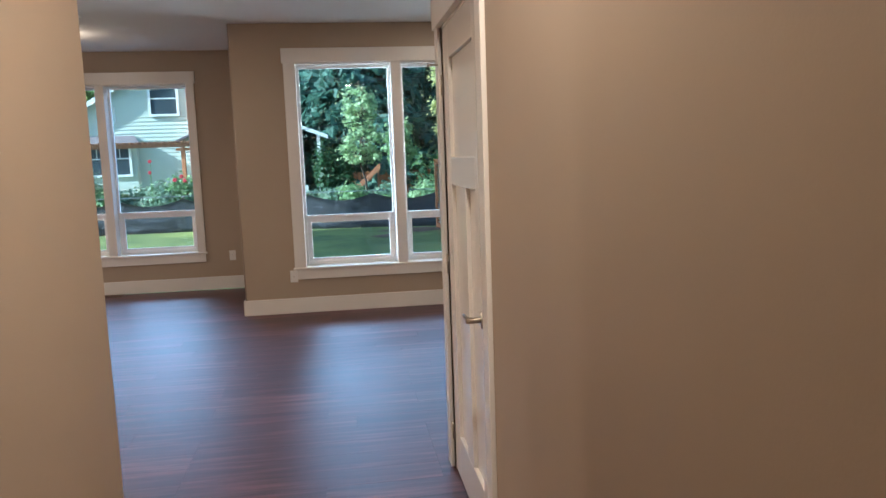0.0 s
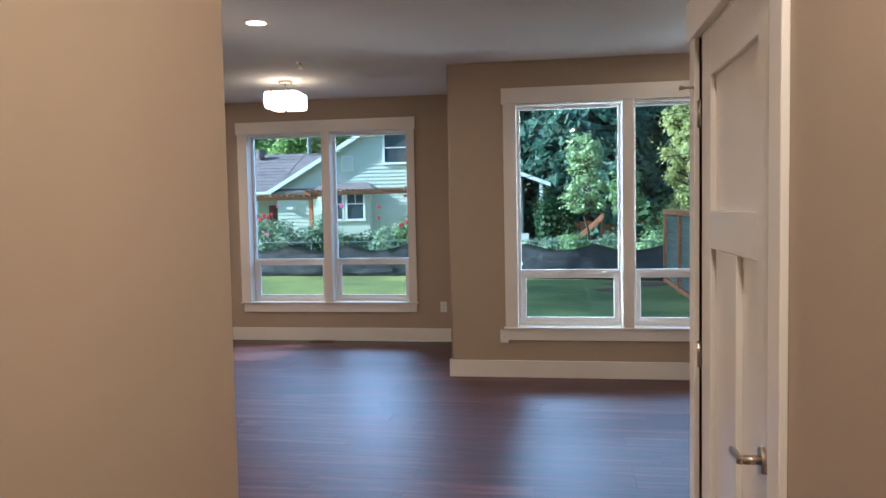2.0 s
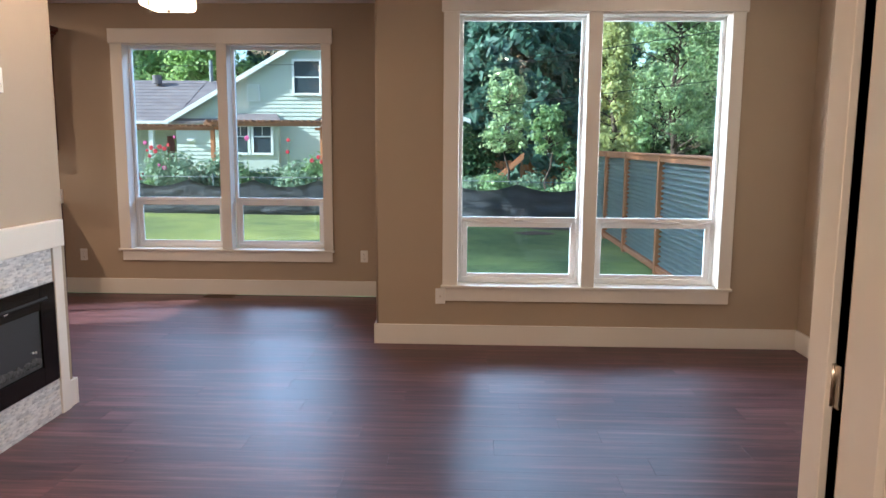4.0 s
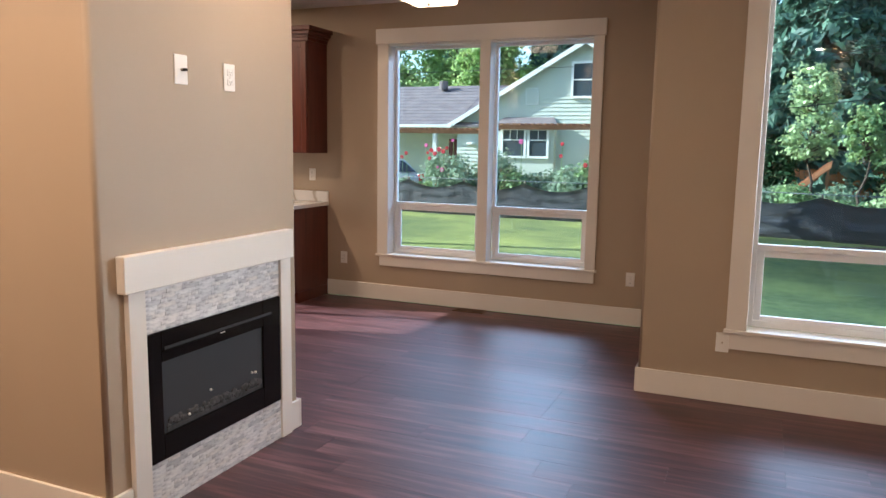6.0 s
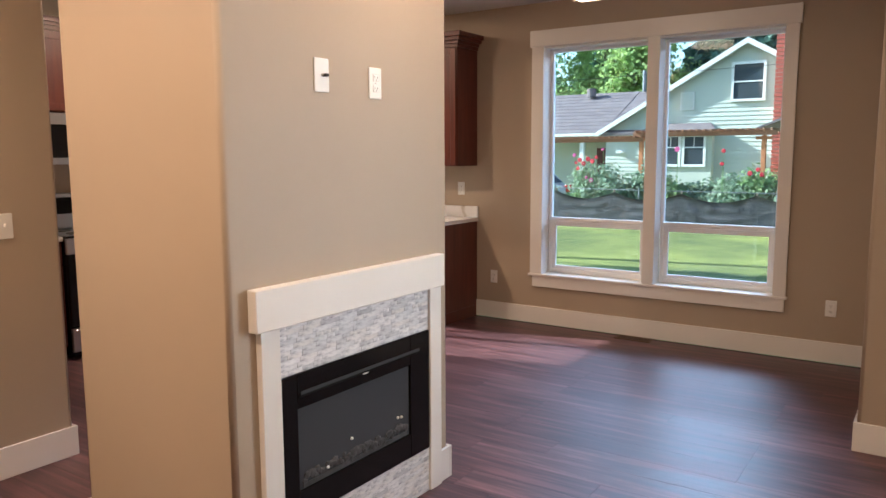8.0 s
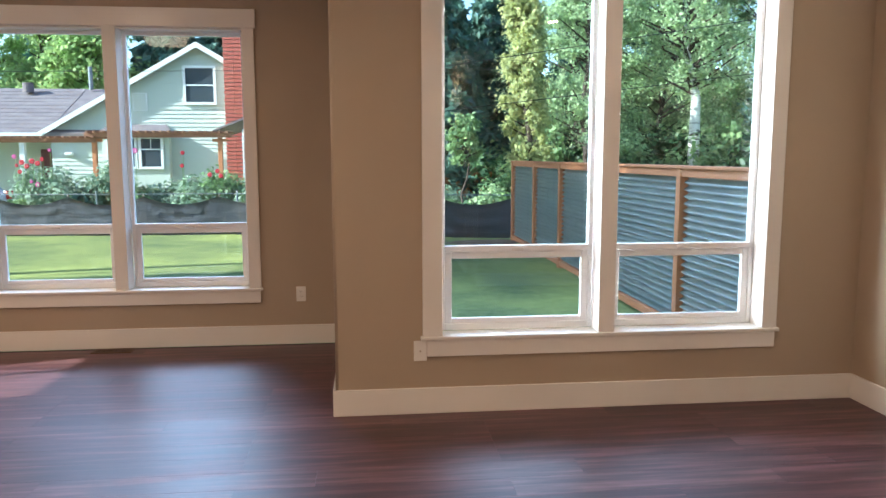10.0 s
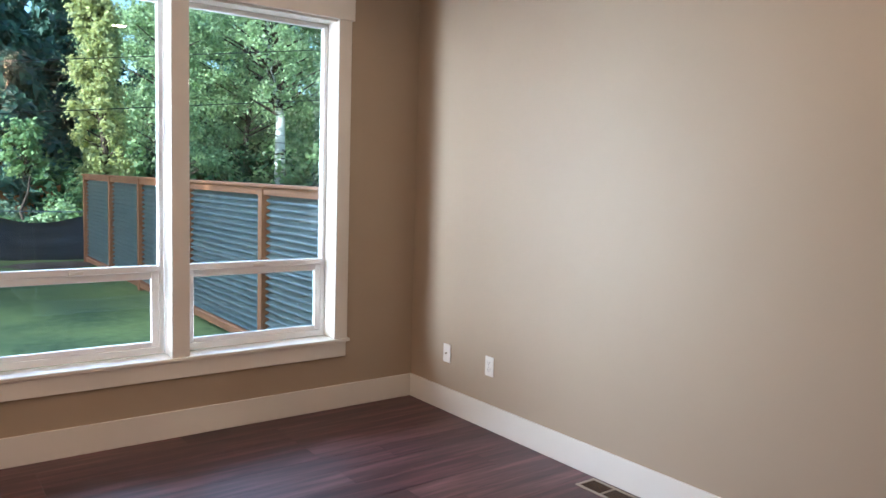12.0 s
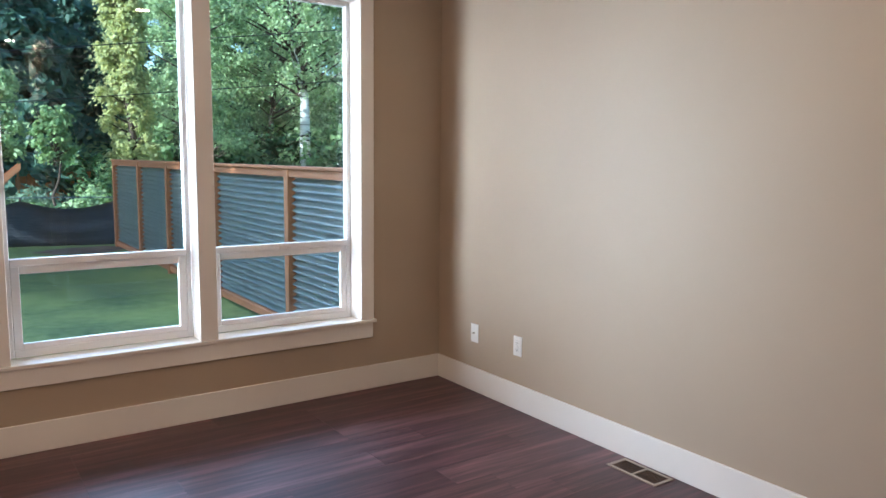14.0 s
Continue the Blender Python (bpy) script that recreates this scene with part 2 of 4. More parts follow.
# ---- baseboards ----
def board(x0, x1, y0, y1):
    bm = B()
    bx(bm, x0, x1, y0, y1, 0, BH, .002)
    return tagged(part("baseboard", bm, M_TRIM), "flat white painted baseboard", "baseboard", "", "structure")


T = .015
board(-T, NX1 - T, -T, 0)
board(-T, 0, 0, FY - T)
board(-3.25, 0, FY - T, FY)
board(NX1 - T, NX1, SY + T, 0)
board(HX, NX1, SY, SY + T)
board(.21, .21 + T, -9, -4.85 + T)
board(-3.235 + T, .21, -4.85, -4.85 + T)
board(-3.235, -3.235 + T, -2.95, -2.195 + T)
board(-3.35, -3.235, -2.195, -2.195 + T)
board(CX0 - T, CX1 + T, CY0 - T, CY0)
board(CX0 - T, CX0, CY0, CY1)
board(CX0 - T, CX1 + T, CY1, CY1 + T)
board(CX1, CX1 + T, CY0, -2.495)
board(CX1, CX1 + T, -1.45, CY1)
board(HX - T, HX, -9, DY0 - .08)
# ---- hall door ----
GZ = -0.6


def framed_door(name, width, height, label, closet=False):
    """Slab in the plane x = 0 facing -x, hinge edge at y = 0, running to y = -width."""
    d = thing(name, label, "door", "", "structure")
    st, th = .165, .035
    lock = .120
    zt, zm = height - .145, 1.345
    bm = B()
    bx(bm, .0, th, -st, 0, 0, height, .002)
    bx(bm, .0, th, -width, -width + st, 0, height, .002)
    bx(bm, .0, th, -width + st, -st, zt, height, .002)
    bx(bm, .0, th, -width + st, -st, zm, zm + lock, .002)
    bx(bm, .0, th, -width + st, -st, 0, .2, .002)
    bx(bm, .0, th, -width / 2 - .065, -width / 2 + .065, .2, zm, .002)
    part("door_frame", bm, M_DOOR, d)
    part("top_panel", bx(B(), .017, .027, -width + st - .005, -st + .005, zm + lock - .005, zt + .005), M_DOOR, d)
    part("bottom_panel", bx(B(), .017, .027, -width + st - .005, -width / 2 - .06, .195, zm + .005), M_DOOR, d)
    part("bottom_panel", bx(B(), .017, .027, -width / 2 + .06, -st + .005, .195, zm + .005), M_DOOR, d)
    return d


DW = .886
door = framed_door("door_1", DW, 2.03, "closed white craftsman three-panel door with nickel lever", True)
door.matrix_world = pose(HX + .002, -3.8565, .012)
for hz in (.17, .975, 1.785):
    h = part("hinge", cyl(B(), (-.006, .008, hz), .007, .09, "z", 12), M_NICKEL, door, "brushed nickel hinge", True)
    part("hinge_leaf", bx(B(), -.004, .001, -.022, .03, hz - .044, hz + .044), M_NICKEL, h)
bm = B()
cyl(bm, (-.028, .008, 1.875), .004, .056, "x", 10)
cyl(bm, (-.060, .008, 1.875), .008, .014, "x", 12)
part("hinge_stop", bm, M_NICKEL, door, "nickel hinge-pin door stop", True)
bm = B()
cyl(bm, (-.005, -DW + .085, .885), .031, .01, "x", 24)
cyl(bm, (-.03, -DW + .085, .885), .011, .05, "x", 16)
hd = part("door_handle", bm, M_NICKEL, door, "brushed nickel rose of lever handle", True)
part("lever", bx(B(), -.066, -.05, -DW + .073, -DW + .165, .875, .895, .006, 2), M_NICKEL, hd)


def casing_x(name, x, y0, y1, ztop, side):
    """Door casing on a wall face at x; side -1 when the face looks to -x."""
    c = thing(name, "white flat craftsman door casing", "door casing", "", "structure")
    a, b = sorted((x, x + side * .018))
    part("side_casing", bx(B(), a, b, y0 - .09, y0, 0, ztop, .002), M_TRIM, c)
    part("side_casing", bx(B(), a, b, y1, y1 + .085, 0, ztop, .002), M_TRIM, c)
    a, b = sorted((x, x + side * .028))
    part("head_casing", bx(B(), a, b, y0 - .105, y1 + .088, ztop, ztop + .135, .002), M_TRIM, c)
    return c


casing_x("door_casing", HX, DY0 + .012, DY1 - .012, 2.048, -1)
bm = B()
bx(bm, HX, 1.54, DY1 - .012, DY1, 0, DZ)
bx(bm, HX, 1.54, DY0, DY0 + .012, 0, DZ)
bx(bm, HX, 1.54, DY0 + .012, DY1 - .012, DZ - .012, DZ)
bx(bm, 1.465, 1.48, DY0 + .012, DY1 - .012, 0, .01)
tagged(part("door_jamb", bm, M_TRIM), "white painted door jamb", "door jamb", "", "structure")

# passage door in the kitchen end wall
d2 = framed_door("door_2", .76, 2.03, "closed white craftsman door in tan wall")
d2.matrix_world = pose(-3.233, -3.81, .012, 0, 0, 180)
casing_x("door_casing", -3.235, -3.82, -3.04, 2.048, 1)

# ---- fireplace ----
FX = CX1
fs = thing("fireplace_surround", "white painted wood fireplace surround on tan chimney wall", "fireplace surround", at=(FX, 0, 0))
part("mantel", bx(B(), .0, .042, -2.522, -1.452, .912, 1.053, .003), M_TRIM, fs, "thick white flat mantel board")
part("leg", bx(B(), .0, .026, -2.492, -2.408, 0, .912, .002), M_TRIM, fs)
part("leg", bx(B(), .0, .026, -1.54, -1.456, 0, .912, .002), M_TRIM, fs)
part("stone_backing", bx(B(), .0, .006, -2.408, -1.54, 0, .912), mottled("grey_grout", (.60, .60, .59), (.68, .68, .67), .9), fs)

ef = thing("electric_fireplace", "black glass electric fireplace insert below white mantel", "electric fireplace", at=(FX, 0, 0))
FY0, FY1, FZ0, FZ1 = -2.403, -1.548, .203, .73
SY0, SY1, SZ0, SZ1 = -2.335, -1.683, .306, .607
bm = B()
bx(bm, .008, .024, FY0, SY0, FZ0, FZ1, .002)
bx(bm, .008, .024, SY1, FY1, FZ0, FZ1, .002)
bx(bm, .008, .024, SY0, SY1, SZ1, FZ1, .002)
bx(bm, .008, .024, SY0, SY1, FZ0, SZ0, .002)
part("frame", bm, M_BLACK, ef, "glossy black front frame")
part("vent_slot", bx(B(), .0242, .0262, -2.32, -1.62, .655, .667), M_DARK, ef)
part("vent_lip", bx(B(), .0242, .034, -2.33, -1.61, .646, .654, .002), M_BLACK, ef)
part("display_light", bx(B(), .0345, .0355, -2.0, -1.97, .648, .652), M_PLATE, ef)
M_SCREEN = material("smoked_glass_screen", (.050, .056, .062), .2)
part("screen", bx(B(), .008, .014, SY0, SY1, SZ0, SZ1), M_SCREEN, ef, "dark smoked glass screen")
rng = random.Random(4)
bed = part("ember_bed", bx(B(), .0145, .019, SY0 + .02, SY1 - .02, SZ0 + .004, SZ0 + .022, .002), mottled("grey_embers", (.02, .02, .02), (.07, .067, .065), .7, 30), ef, "grey bed of fake embers")
for i in range(46):
    y = SY0 + .03 + (SY1 - SY0 - .06) * i / 45
    bm = B()
    r = rng.uniform(.012, .020)
    m = Matrix.Translation((.0165, y, SZ0 + .026 + rng.uniform(0, .026))) @ Matrix.Diagonal((.35, rng.uniform(.8, 1.6), rng.uniform(.7, 1.2), 1)) @ Euler([rng.uniform(0, 3) for _ in range(3)]).to_matrix().to_4x4()
    bmesh.ops.create_icosphere(bm, subdivisions=1, radius=r, matrix=m)
    part("ember", bm, bed.data.materials[0], bed)
M_CRYSTAL = material("clear_crystal", (.8, .85, .86), .05)
for y, z in ((-2.19, .345), (-2.055, .41), (-1.745, .4), (-1.77, .405)):
    bm = B()
    bmesh.ops.create_icosphere(bm, subdivisions=1, radius=.007, matrix=Matrix.Translation((.021, y, z)))
    part("crystal", bm, M_CRYSTAL, ef)


# ---- wall plates ----
def plate_base(b, w=.072, h=.116):
    return bx(b, -w / 2, w / 2, -.006, 0, -h / 2, h / 2, .003, 2)


def place_on(ob, x, y, z, face):
    """face: the direction the wall looks to."""
    ob.matrix_world = pose(x, y, z, 0, 0, {"-y": 0, "+y": 180, "+x": 90, "-x": -90}[face])


def outlet(x, y, z, face, where):
    o = thing("power_outlet", "white duplex power outlet on " + where, "power outlet", "power outlets")
    part("cover", plate_base(B()), M_PLATE, o)
    for dz in (-.02, .02):
        r = part("receptacle", bx(B(), -.017, .017, -.009, -.006, dz - .014, dz + .014, .003, 2), M_PLATE, o)
        bm = B()
        bx(bm, -.008, -.006, -.0095, -.009, dz - .003, dz + .006)
        bx(bm, .006, .008, -.0095, -.009, dz - .003, dz + .006)
        bx(bm, -.002, .002, -.0095, -.009, dz - .010, dz - .006)
        part("slot", bm, M_DARK, r)
    part("screw", cyl(B(), (0, -.0065, 0), .003, .002, "y", 10), M_STEEL, o)
    place_on(o, x, y, z, face)


def coax(x, y, z, face, where, cable=False):
    o = thing("cable_socket", "white cable socket plate on " + where, "cable socket", "cable sockets")
    part("cover", plate_base(B()), M_PLATE, o)
    part("connector", cyl(B(), (0, -.011, 0), .005, .012, "y", 12), M_NICKEL, o)
    if cable:
        part("cable_stub", bx(B(), -.004, .012, -.03, -.008, -.006, .004, .002), M_DARK, o)
    place_on(o, x, y, z, face)


def switch(x, y, z, face, where, n=2):
    o = thing("light_switch", "white double light switch plate on " + where, "light switch")
    part("cover", plate_base(B(), .072 + .046 * (n - 1)), M_PLATE, o)
    for i in range(n):
        cx = (i - (n - 1) / 2) * .046
        part("toggle", bx(B(), cx - .005, cx + .005, -.018, -.006, -.004, .012, .002), M_PLATE, o)
    place_on(o, x, y, z, face)


coax(FX, -2.155, 1.757, "+x", "tan chimney wall above mantel", True)
outlet(FX, -1.862, 1.75, "+x", "tan chimney wall above mantel")
coax(NX1, -.397, .367, "-x", "tan wall near corner")
outlet(NX1, -.806, .372, "-x", "tan wall above baseboard")
outlet(NX1, -3.1, .372, "-x", "tan wall above baseboard")
outlet(-.325, FY, .39, "-y", "tan dining wall beside window")
outlet(-3.067, FY, .378, "-y", "tan dining wall beside cabinet")
outlet(-3.42, FY, 1.17, "-y", "tan wall above kitchen backsplash")
coax(.473, 0, .361, "-y", "tan wall beside window apron")
switch(-3.235, -2.47, 1.167, "+x", "tan passage wall")


# ---- floor vents ----
M_VENT = material("tan_enamel_metal", (.34, .27, .20), .4, .3)
M_VENTDARK = material("brown_metal_louvre", (.11, .06, .03), .5, .4)


def floor_vent(x, y, rz, label, mat):
    v = thing("floor_vent", label, "floor vent", "floor vents", "", (x, y, .001), rz)
    bm = B()
    w, l = .13, .29
    bx(bm, -w / 2, -w / 2 + .016, -l / 2, l / 2, 0, .005, .001)
    bx(bm, w / 2 - .016, w / 2, -l / 2, l / 2, 0, .005, .001)
    bx(bm, -w / 2 + .016, w / 2 - .016, -l / 2, -l / 2 + .018, 0, .005, .001)
    bx(bm, -w / 2 + .016, w / 2 - .016, l / 2 - .018, l / 2, 0, .005, .001)
    bx(bm, -w / 2 + .016, w / 2 - .016, -.006, .006, 0, .0045)
    part("frame", bm, mat, v)
    part("backing", bx(B(), -w / 2 + .01, w / 2 - .01, -l / 2 + .01, l / 2 - .01, 0, .0012), M_DARK, v)
    for i in range(26):
        yy = -l / 2 + .024 + i * (l - .048) / 25
        if abs(yy) > .009:
            part("louvre", bx(B(), -w / 2 + .018, w / 2 - .018, yy - .0017, yy + .0017, .0012, .004), M_VENTDARK, v)


floor_vent(2.966, -1.80, 0, "tan metal floor vent beside baseboard", M_VENT)
floor_vent(-1.71, 1.585, 90, "brown metal floor vent below dining window", M_VENTDARK)


# ---- kitchen ----
def cabinet_door(parent, x0, x1, z0, z1, y, mat):
    """Raised-frame door on a front looking to -y at y."""
    s = .055
    bm = B()
    bx(bm, x0, x0 + s, y - .02, y, z0, z1, .003)
    bx(bm, x1 - s, x1, y - .02, y, z0, z1, .003)
    bx(bm, x0 + s, x1 - s, y - .02, y, z0, z0 + s, .003)
    bx(bm, x0 + s, x1 - s, y - .02, y, z1 - s, z1, .003)
    d = part("door", bm, mat, parent)
    part("door_panel", bx(B(), x0 + s - .004, x1 - s + .004, y - .011, y - .002, z0 + s - .004, z1 - s + .004), mat, d)


def wall_cabinet(width, z0, z1, depth, label, crown_top):
    """Runs from x = 0 to -width with its back at y = 0."""
    c = thing("wall_cabinet", label, "wall cabinet", "wall cabinets")
    part("body", bx(B(), -width, 0, -depth, 0, z0, z1, .002), M_CHERRY, c)
    n = max(1, round(width / .42))
    for i in range(n):
        a = -width + i * width / n
        cabinet_door(c, a + .006, a + width / n - .006, z0 + .008, z1 - .01, -depth, M_CHERRY)
    bm = B()
    steps = [(.0, .03, .010), (.03, .055, .022), (.055, .085, .045), (.085, crown_top - z1, .068)]
    for a, b, o in steps:
        bx(bm, -width, o, -depth - o, 0, z1 + a, z1 + b, .003)
    part("crown_moulding", bm, M_CHERRY, c)
    return c


def base_cabinet(width, depth, label):
    c = thing("base_cabinet", label, "base cabinet", "base cabinets")
    part("body", bx(B(), -width, 0, -depth, 0, .1, .875, .002), M_CHERRY, c)
    part("toe_kick", bx(B(), -width, 0, -depth + .07, 0, 0, .1), M_CHERRY, c)
    n = max(1, round(width / .45))
    for i in range(n):
        a, b = -width + i * width / n + .006, -width + (i + 1) * width / n - .006
        cabinet_door(c, a, b, .11, .70, -depth, M_CHERRY)
        part("drawer_front", bx(B(), a, b, -depth - .02, -depth, .715, .865, .003), M_CHERRY, c)
    return c


for i in range(2):
    c = wall_cabinet(.9, 1.38, 2.395, .33, "dark cherry wall cabinet with crown moulding on tan wall", 2.52)
    c.matrix_world = pose(-3.25 - .905 * i, FY, 0)
    c = base_cabinet(.9, .6, "dark cherry base cabinet under white countertop")
    c.matrix_world = pose(-3.25 - .905 * i, FY, 0)
M_QUARTZ = material("white_veined_quartz", (.8, .8, .78), .14)
_v = coords(M_QUARTZ, (1, 1, 1))
_w = node(M_QUARTZ, "TexWave", Scale=1.3, Distortion=9.0, Detail=4)
wire(M_QUARTZ, _v, _w.inputs["Vector"])
wire(M_QUARTZ, ramp(M_QUARTZ, _w.outputs["Fac"], [(0, (.52, .48, .42)), (.05, (.8, .79, .77)), (1, (.83, .82, .8))]), principled(M_QUARTZ).inputs["Base Color"])
ct = thing("countertop", "white veined quartz countertop with backsplash on cherry cabinets", "countertop")
part("slab", bx(B(), -5.55, -3.235, FY - .635, FY, .876, .91, .003), M_QUARTZ, ct)
part("backsplash", bx(B(), -5.55, -3.235, FY - .02, FY, .91, 1.012, .003), M_QUARTZ, ct)

RY0, RY1, RXF = -1.262, -.502, -4.88
rg = thing("kitchen_range", "stainless steel electric range with black glass oven door", "kitchen range")
part("body", bx(B(), -5.54, RXF - .03, RY0, RY1, .03, .895, .003), M_BLACK, rg)
part("cooktop", bx(B(), -5.54, RXF, RY0, RY1, .895, .912, .003), M_BLACK, rg, "black glass cooktop")
part("control_panel", bx(B(), RXF - .03, RXF, RY0, RY1, .78, .893, .004), M_STEEL, rg)
part("oven_door", bx(B(), RXF - .03, RXF, RY0 + .004, RY1 - .004, .245, .775, .005), M_BLACK, rg, "black glass oven door")
part("oven_handle", cyl(B(), (RXF + .045, (RY0 + RY1) / 2, .735), .012, .66, "y", 14), M_STEEL, rg, "", True)
for yy in (RY0 + .07, RY1 - .07):
    part("handle_post", cyl(B(), (RXF + .022, yy, .735), .008, .045, "x", 10), M_STEEL, rg)
part("drawer", bx(B(), RXF - .03, RXF, RY0 + .004, RY1 - .004, .06, .235, .005), M_STEEL, rg, "stainless steel lower drawer")
part("drawer_grip", bx(B(), RXF, RXF + .012, RY0 + .02, RY1 - .02, .215, .23, .004), M_STEEL, rg)
bg = part("backguard", bx(B(), -5.545, -5.47, RY0, RY1, .912, 1.19, .006), M_STEEL, rg, "stainless steel backguard")
part("display", bx(B(), -5.469, -5.462, RY0 + .03, RY1 - .03, 1.03, 1.16), M_BLACK, bg)
for i in range(4):
    part("burner_ring", cyl(B(), (-5.36 + .3 * (i % 2), RY0 + .2 + .36 * (i // 2), .9135), .09, .002, "z", 28), M_DARK, rg)
    part("knob", cyl(B(), (RXF + .012, RY0 + .1 + .18 * i, .845), .018, .024, "x", 16), M_STEEL, rg, "", True)
mw = thing("microwave", "stainless steel over-range microwave with black glass door", "microwave")
part("body", bx(B(), -5.545, -5.18, RY0, RY1, 1.42, 1.80, .004), M_STEEL, mw)
part("window", bx(B(), -5.179, -5.168, RY0 + .02, RY1 - .2, 1.471, 1.715, .004), M_BLACK, mw, "black glass door window")
part("handle", cyl(B(), (-5.14, RY1 - .17, 1.63), .01, .3, "z", 12), M_STEEL, mw, "", True)
for y0, w in ((RY0 + .76, .76),):
    c = wall_cabinet(w, 1.81, 2.40, .33, "dark cherry wall cabinet above stainless microwave", 2.484)
    c.matrix_world = pose(-5.55, RY1, 0, 0, 0, 90)
for y0, w in ((RY0 - .005, .85), ):
    c = wall_cabinet(w, 1.38, 2.40, .33, "dark cherry wall cabinet beside microwave", 2.484)
    c.matrix_world = pose(-5.55, y0, 0, 0, 0, 90)
    c = base_cabinet(w, .6, "dark cherry base cabinet beside range")
    c.matrix_world = pose(-5.55, y0, 0, 0, 0, 90)
    solid("countertop", bx(B(), -5.55, -4.915, y0 - w, y0, .876, .91, .003), M_QUARTZ, "white quartz countertop beside range", "countertop")
c = base_cabinet(1.52, .6, "dark cherry base cabinet under kitchen window")
c.matrix_world = pose(-5.55, RY1 + .005 + 1.52, 0, 0, 0, 90)
solid("countertop", bx(B(), -5.55, -4.915, RY1 + .005, FY - .637, .876, .91, .003), M_QUARTZ, "white quartz countertop under kitchen window", "countertop")
# assumed window, out of view, there to admit the floor's sun patch
ww = thing("window_3", "assumed white kitchen window, unseen, letting sun onto floor", "window", "", "structure")
bm = B()
a, b, c0, c1 = WWIN
bx(bm, -5.69, -5.63, a, a + .05, c0, c1)
bx(bm, -5.69, -5.63, b - .05, b, c0, c1)
bx(bm, -5.69, -5.63, a + .05, b - .05, c0, c0 + .05)
bx(bm, -5.69, -5.63, a + .05, b - .05, c1 - .05, c1)
bx(bm, -5.69, -5.63, (a + b) / 2 - .025, (a + b) / 2 + .025, c0 + .05, c1 - .05)
part("window_frame", bm, M_VINYL, ww)
for y0, y1 in ((a + .05, (a + b) / 2 - .025), ((a + b) / 2 + .025, b - .05)):
    p = part("pane", bx(B(), -5.665, -5.66, y0, y1, c0 + .05, c1 - .05), M_GLASS, ww)
    p.visible_shadow = False

# ---- ceiling fittings ----
# the added, unseen rows get the same ring and diffuser as the seen pair
for lx, ly, power in DOWNLIGHTS:
    d = thing("downlight", "round white recessed downlight, lit, in white ceiling", "downlight", "downlights", "", (lx, ly, CEIL))
    bm = B()
    g = 32
    ro, ri = .085, .064
    rings = [[bm.verts.new((r * math.cos(2 * math.pi * k / g), r * math.sin(2 * math.pi * k / g), z)) for k in range(g)] for r, z in ((ro, 0), (ro, -.004), (ri, -.007), (ri, 0))]
    for p, q in ((0, 1), (1, 2), (2, 3)):
        for k in range(g):
            bm.faces.new((rings[p][k], rings[p][(k + 1) % g], rings[q][(k + 1) % g], rings[q][k]))
    part("trim_ring", bm, M_TRIM, d)
    part("diffuser", cyl(B(), (0, 0, -.003), .0635, .004, "z", 32), M_GLOW, d)

LX, LY = -1.625, .42
cl = thing("ceiling_light", "semi-flush ceiling light with glowing square cream shade", "ceiling light", at=(LX, LY, 0))
part("canopy", cyl(B(), (0, 0, CEIL - .0125), .065, .025, "z", 28), M_NICKEL, cl, "round nickel canopy", True)
part("stem", cyl(B(), (0, 0, CEIL - .07), .008, .09, "z", 12), M_NICKEL, cl)
M_SHADE = glowing("glowing_shade", (1, .66, .40), 1.9)
part("shade", bx(B(), -.165, .165, -.165, .165, 2.465, 2.63, .03, 4), M_SHADE, cl, "glowing cream glass shade", True)
for r in range(4):
    m = Matrix.Rotation(radians(90 * r), 4, "Z")
    bm = B()
    bx(bm, -.085, -.075, -.171, -.166, 2.462, 2.633)
    bmesh.ops.transform(bm, matrix=m, verts=bm.verts)
    part("strap", bm, M_NICKEL, cl, "dark metal strap")
part("finial", cyl(B(), (0, 0, 2.455), .012, .02, "z", 14), M_NICKEL, cl, "", True)

sd = thing("fire_sprinkler", "small chrome fire sprinkler head on white ceiling", "fire sprinkler", at=(-1.17, -.43, CEIL))
part("escutcheon", cyl(B(), (0, 0, -.004), .04, .008, "z", 28), M_PLATE, sd, "white round escutcheon", True)
part("body", cyl(B(), (0, 0, -.018), .012, .022, "z", 14), M_NICKEL, sd, "", True)
for k in (-1, 1):
    part("yoke_arm", bx(B(), k * .016 - .002, k * .016 + .002, -.003, .003, -.05, -.02), M_NICKEL, sd)
part("deflector", cyl(B(), (0, 0, -.052), .022, .003, "z", 18), M_NICKEL, sd)
# ---- outside ----
M_LAWN = material("mown_lawn", (.06, .13, .03), .95)
principled(M_LAWN).inputs["Specular IOR Level"].default_value = .1
_v = coords(M_LAWN)
_n1 = ramp(M_LAWN, noise_tex(M_LAWN, _v, .35, 5), [(.38, (.12, .15, .06)), (.62, (.44, .45, .12))])
_n2 = ramp(M_LAWN, noise_tex(M_LAWN, _v, 9, 6, .7), [(.35, (.05, .08, .04)), (.65, (.26, .29, .12))])
_mx = M_LAWN.node_tree.nodes.new("ShaderNodeMixRGB")
_mx.inputs[0].default_value = .45
wire(M_LAWN, _n1, _mx.inputs[1])
wire(M_LAWN, _n2, _mx.inputs[2])
wire(M_LAWN, _mx.outputs[0], principled(M_LAWN).inputs["Base Color"])
bump(M_LAWN, noise_tex(M_LAWN, _v, 40, 4), .9, .03)
tagged(part("ground", bx(B(), -170, 170, -150, 190, GZ - .2, GZ), M_LAWN), "mown green lawn, patchy light and dark", "ground", "", "structure")
M_EARTH = mottled("bare_brown_earth", (.10, .055, .03), (.20, .12, .075), .95, 3, 30, .8)


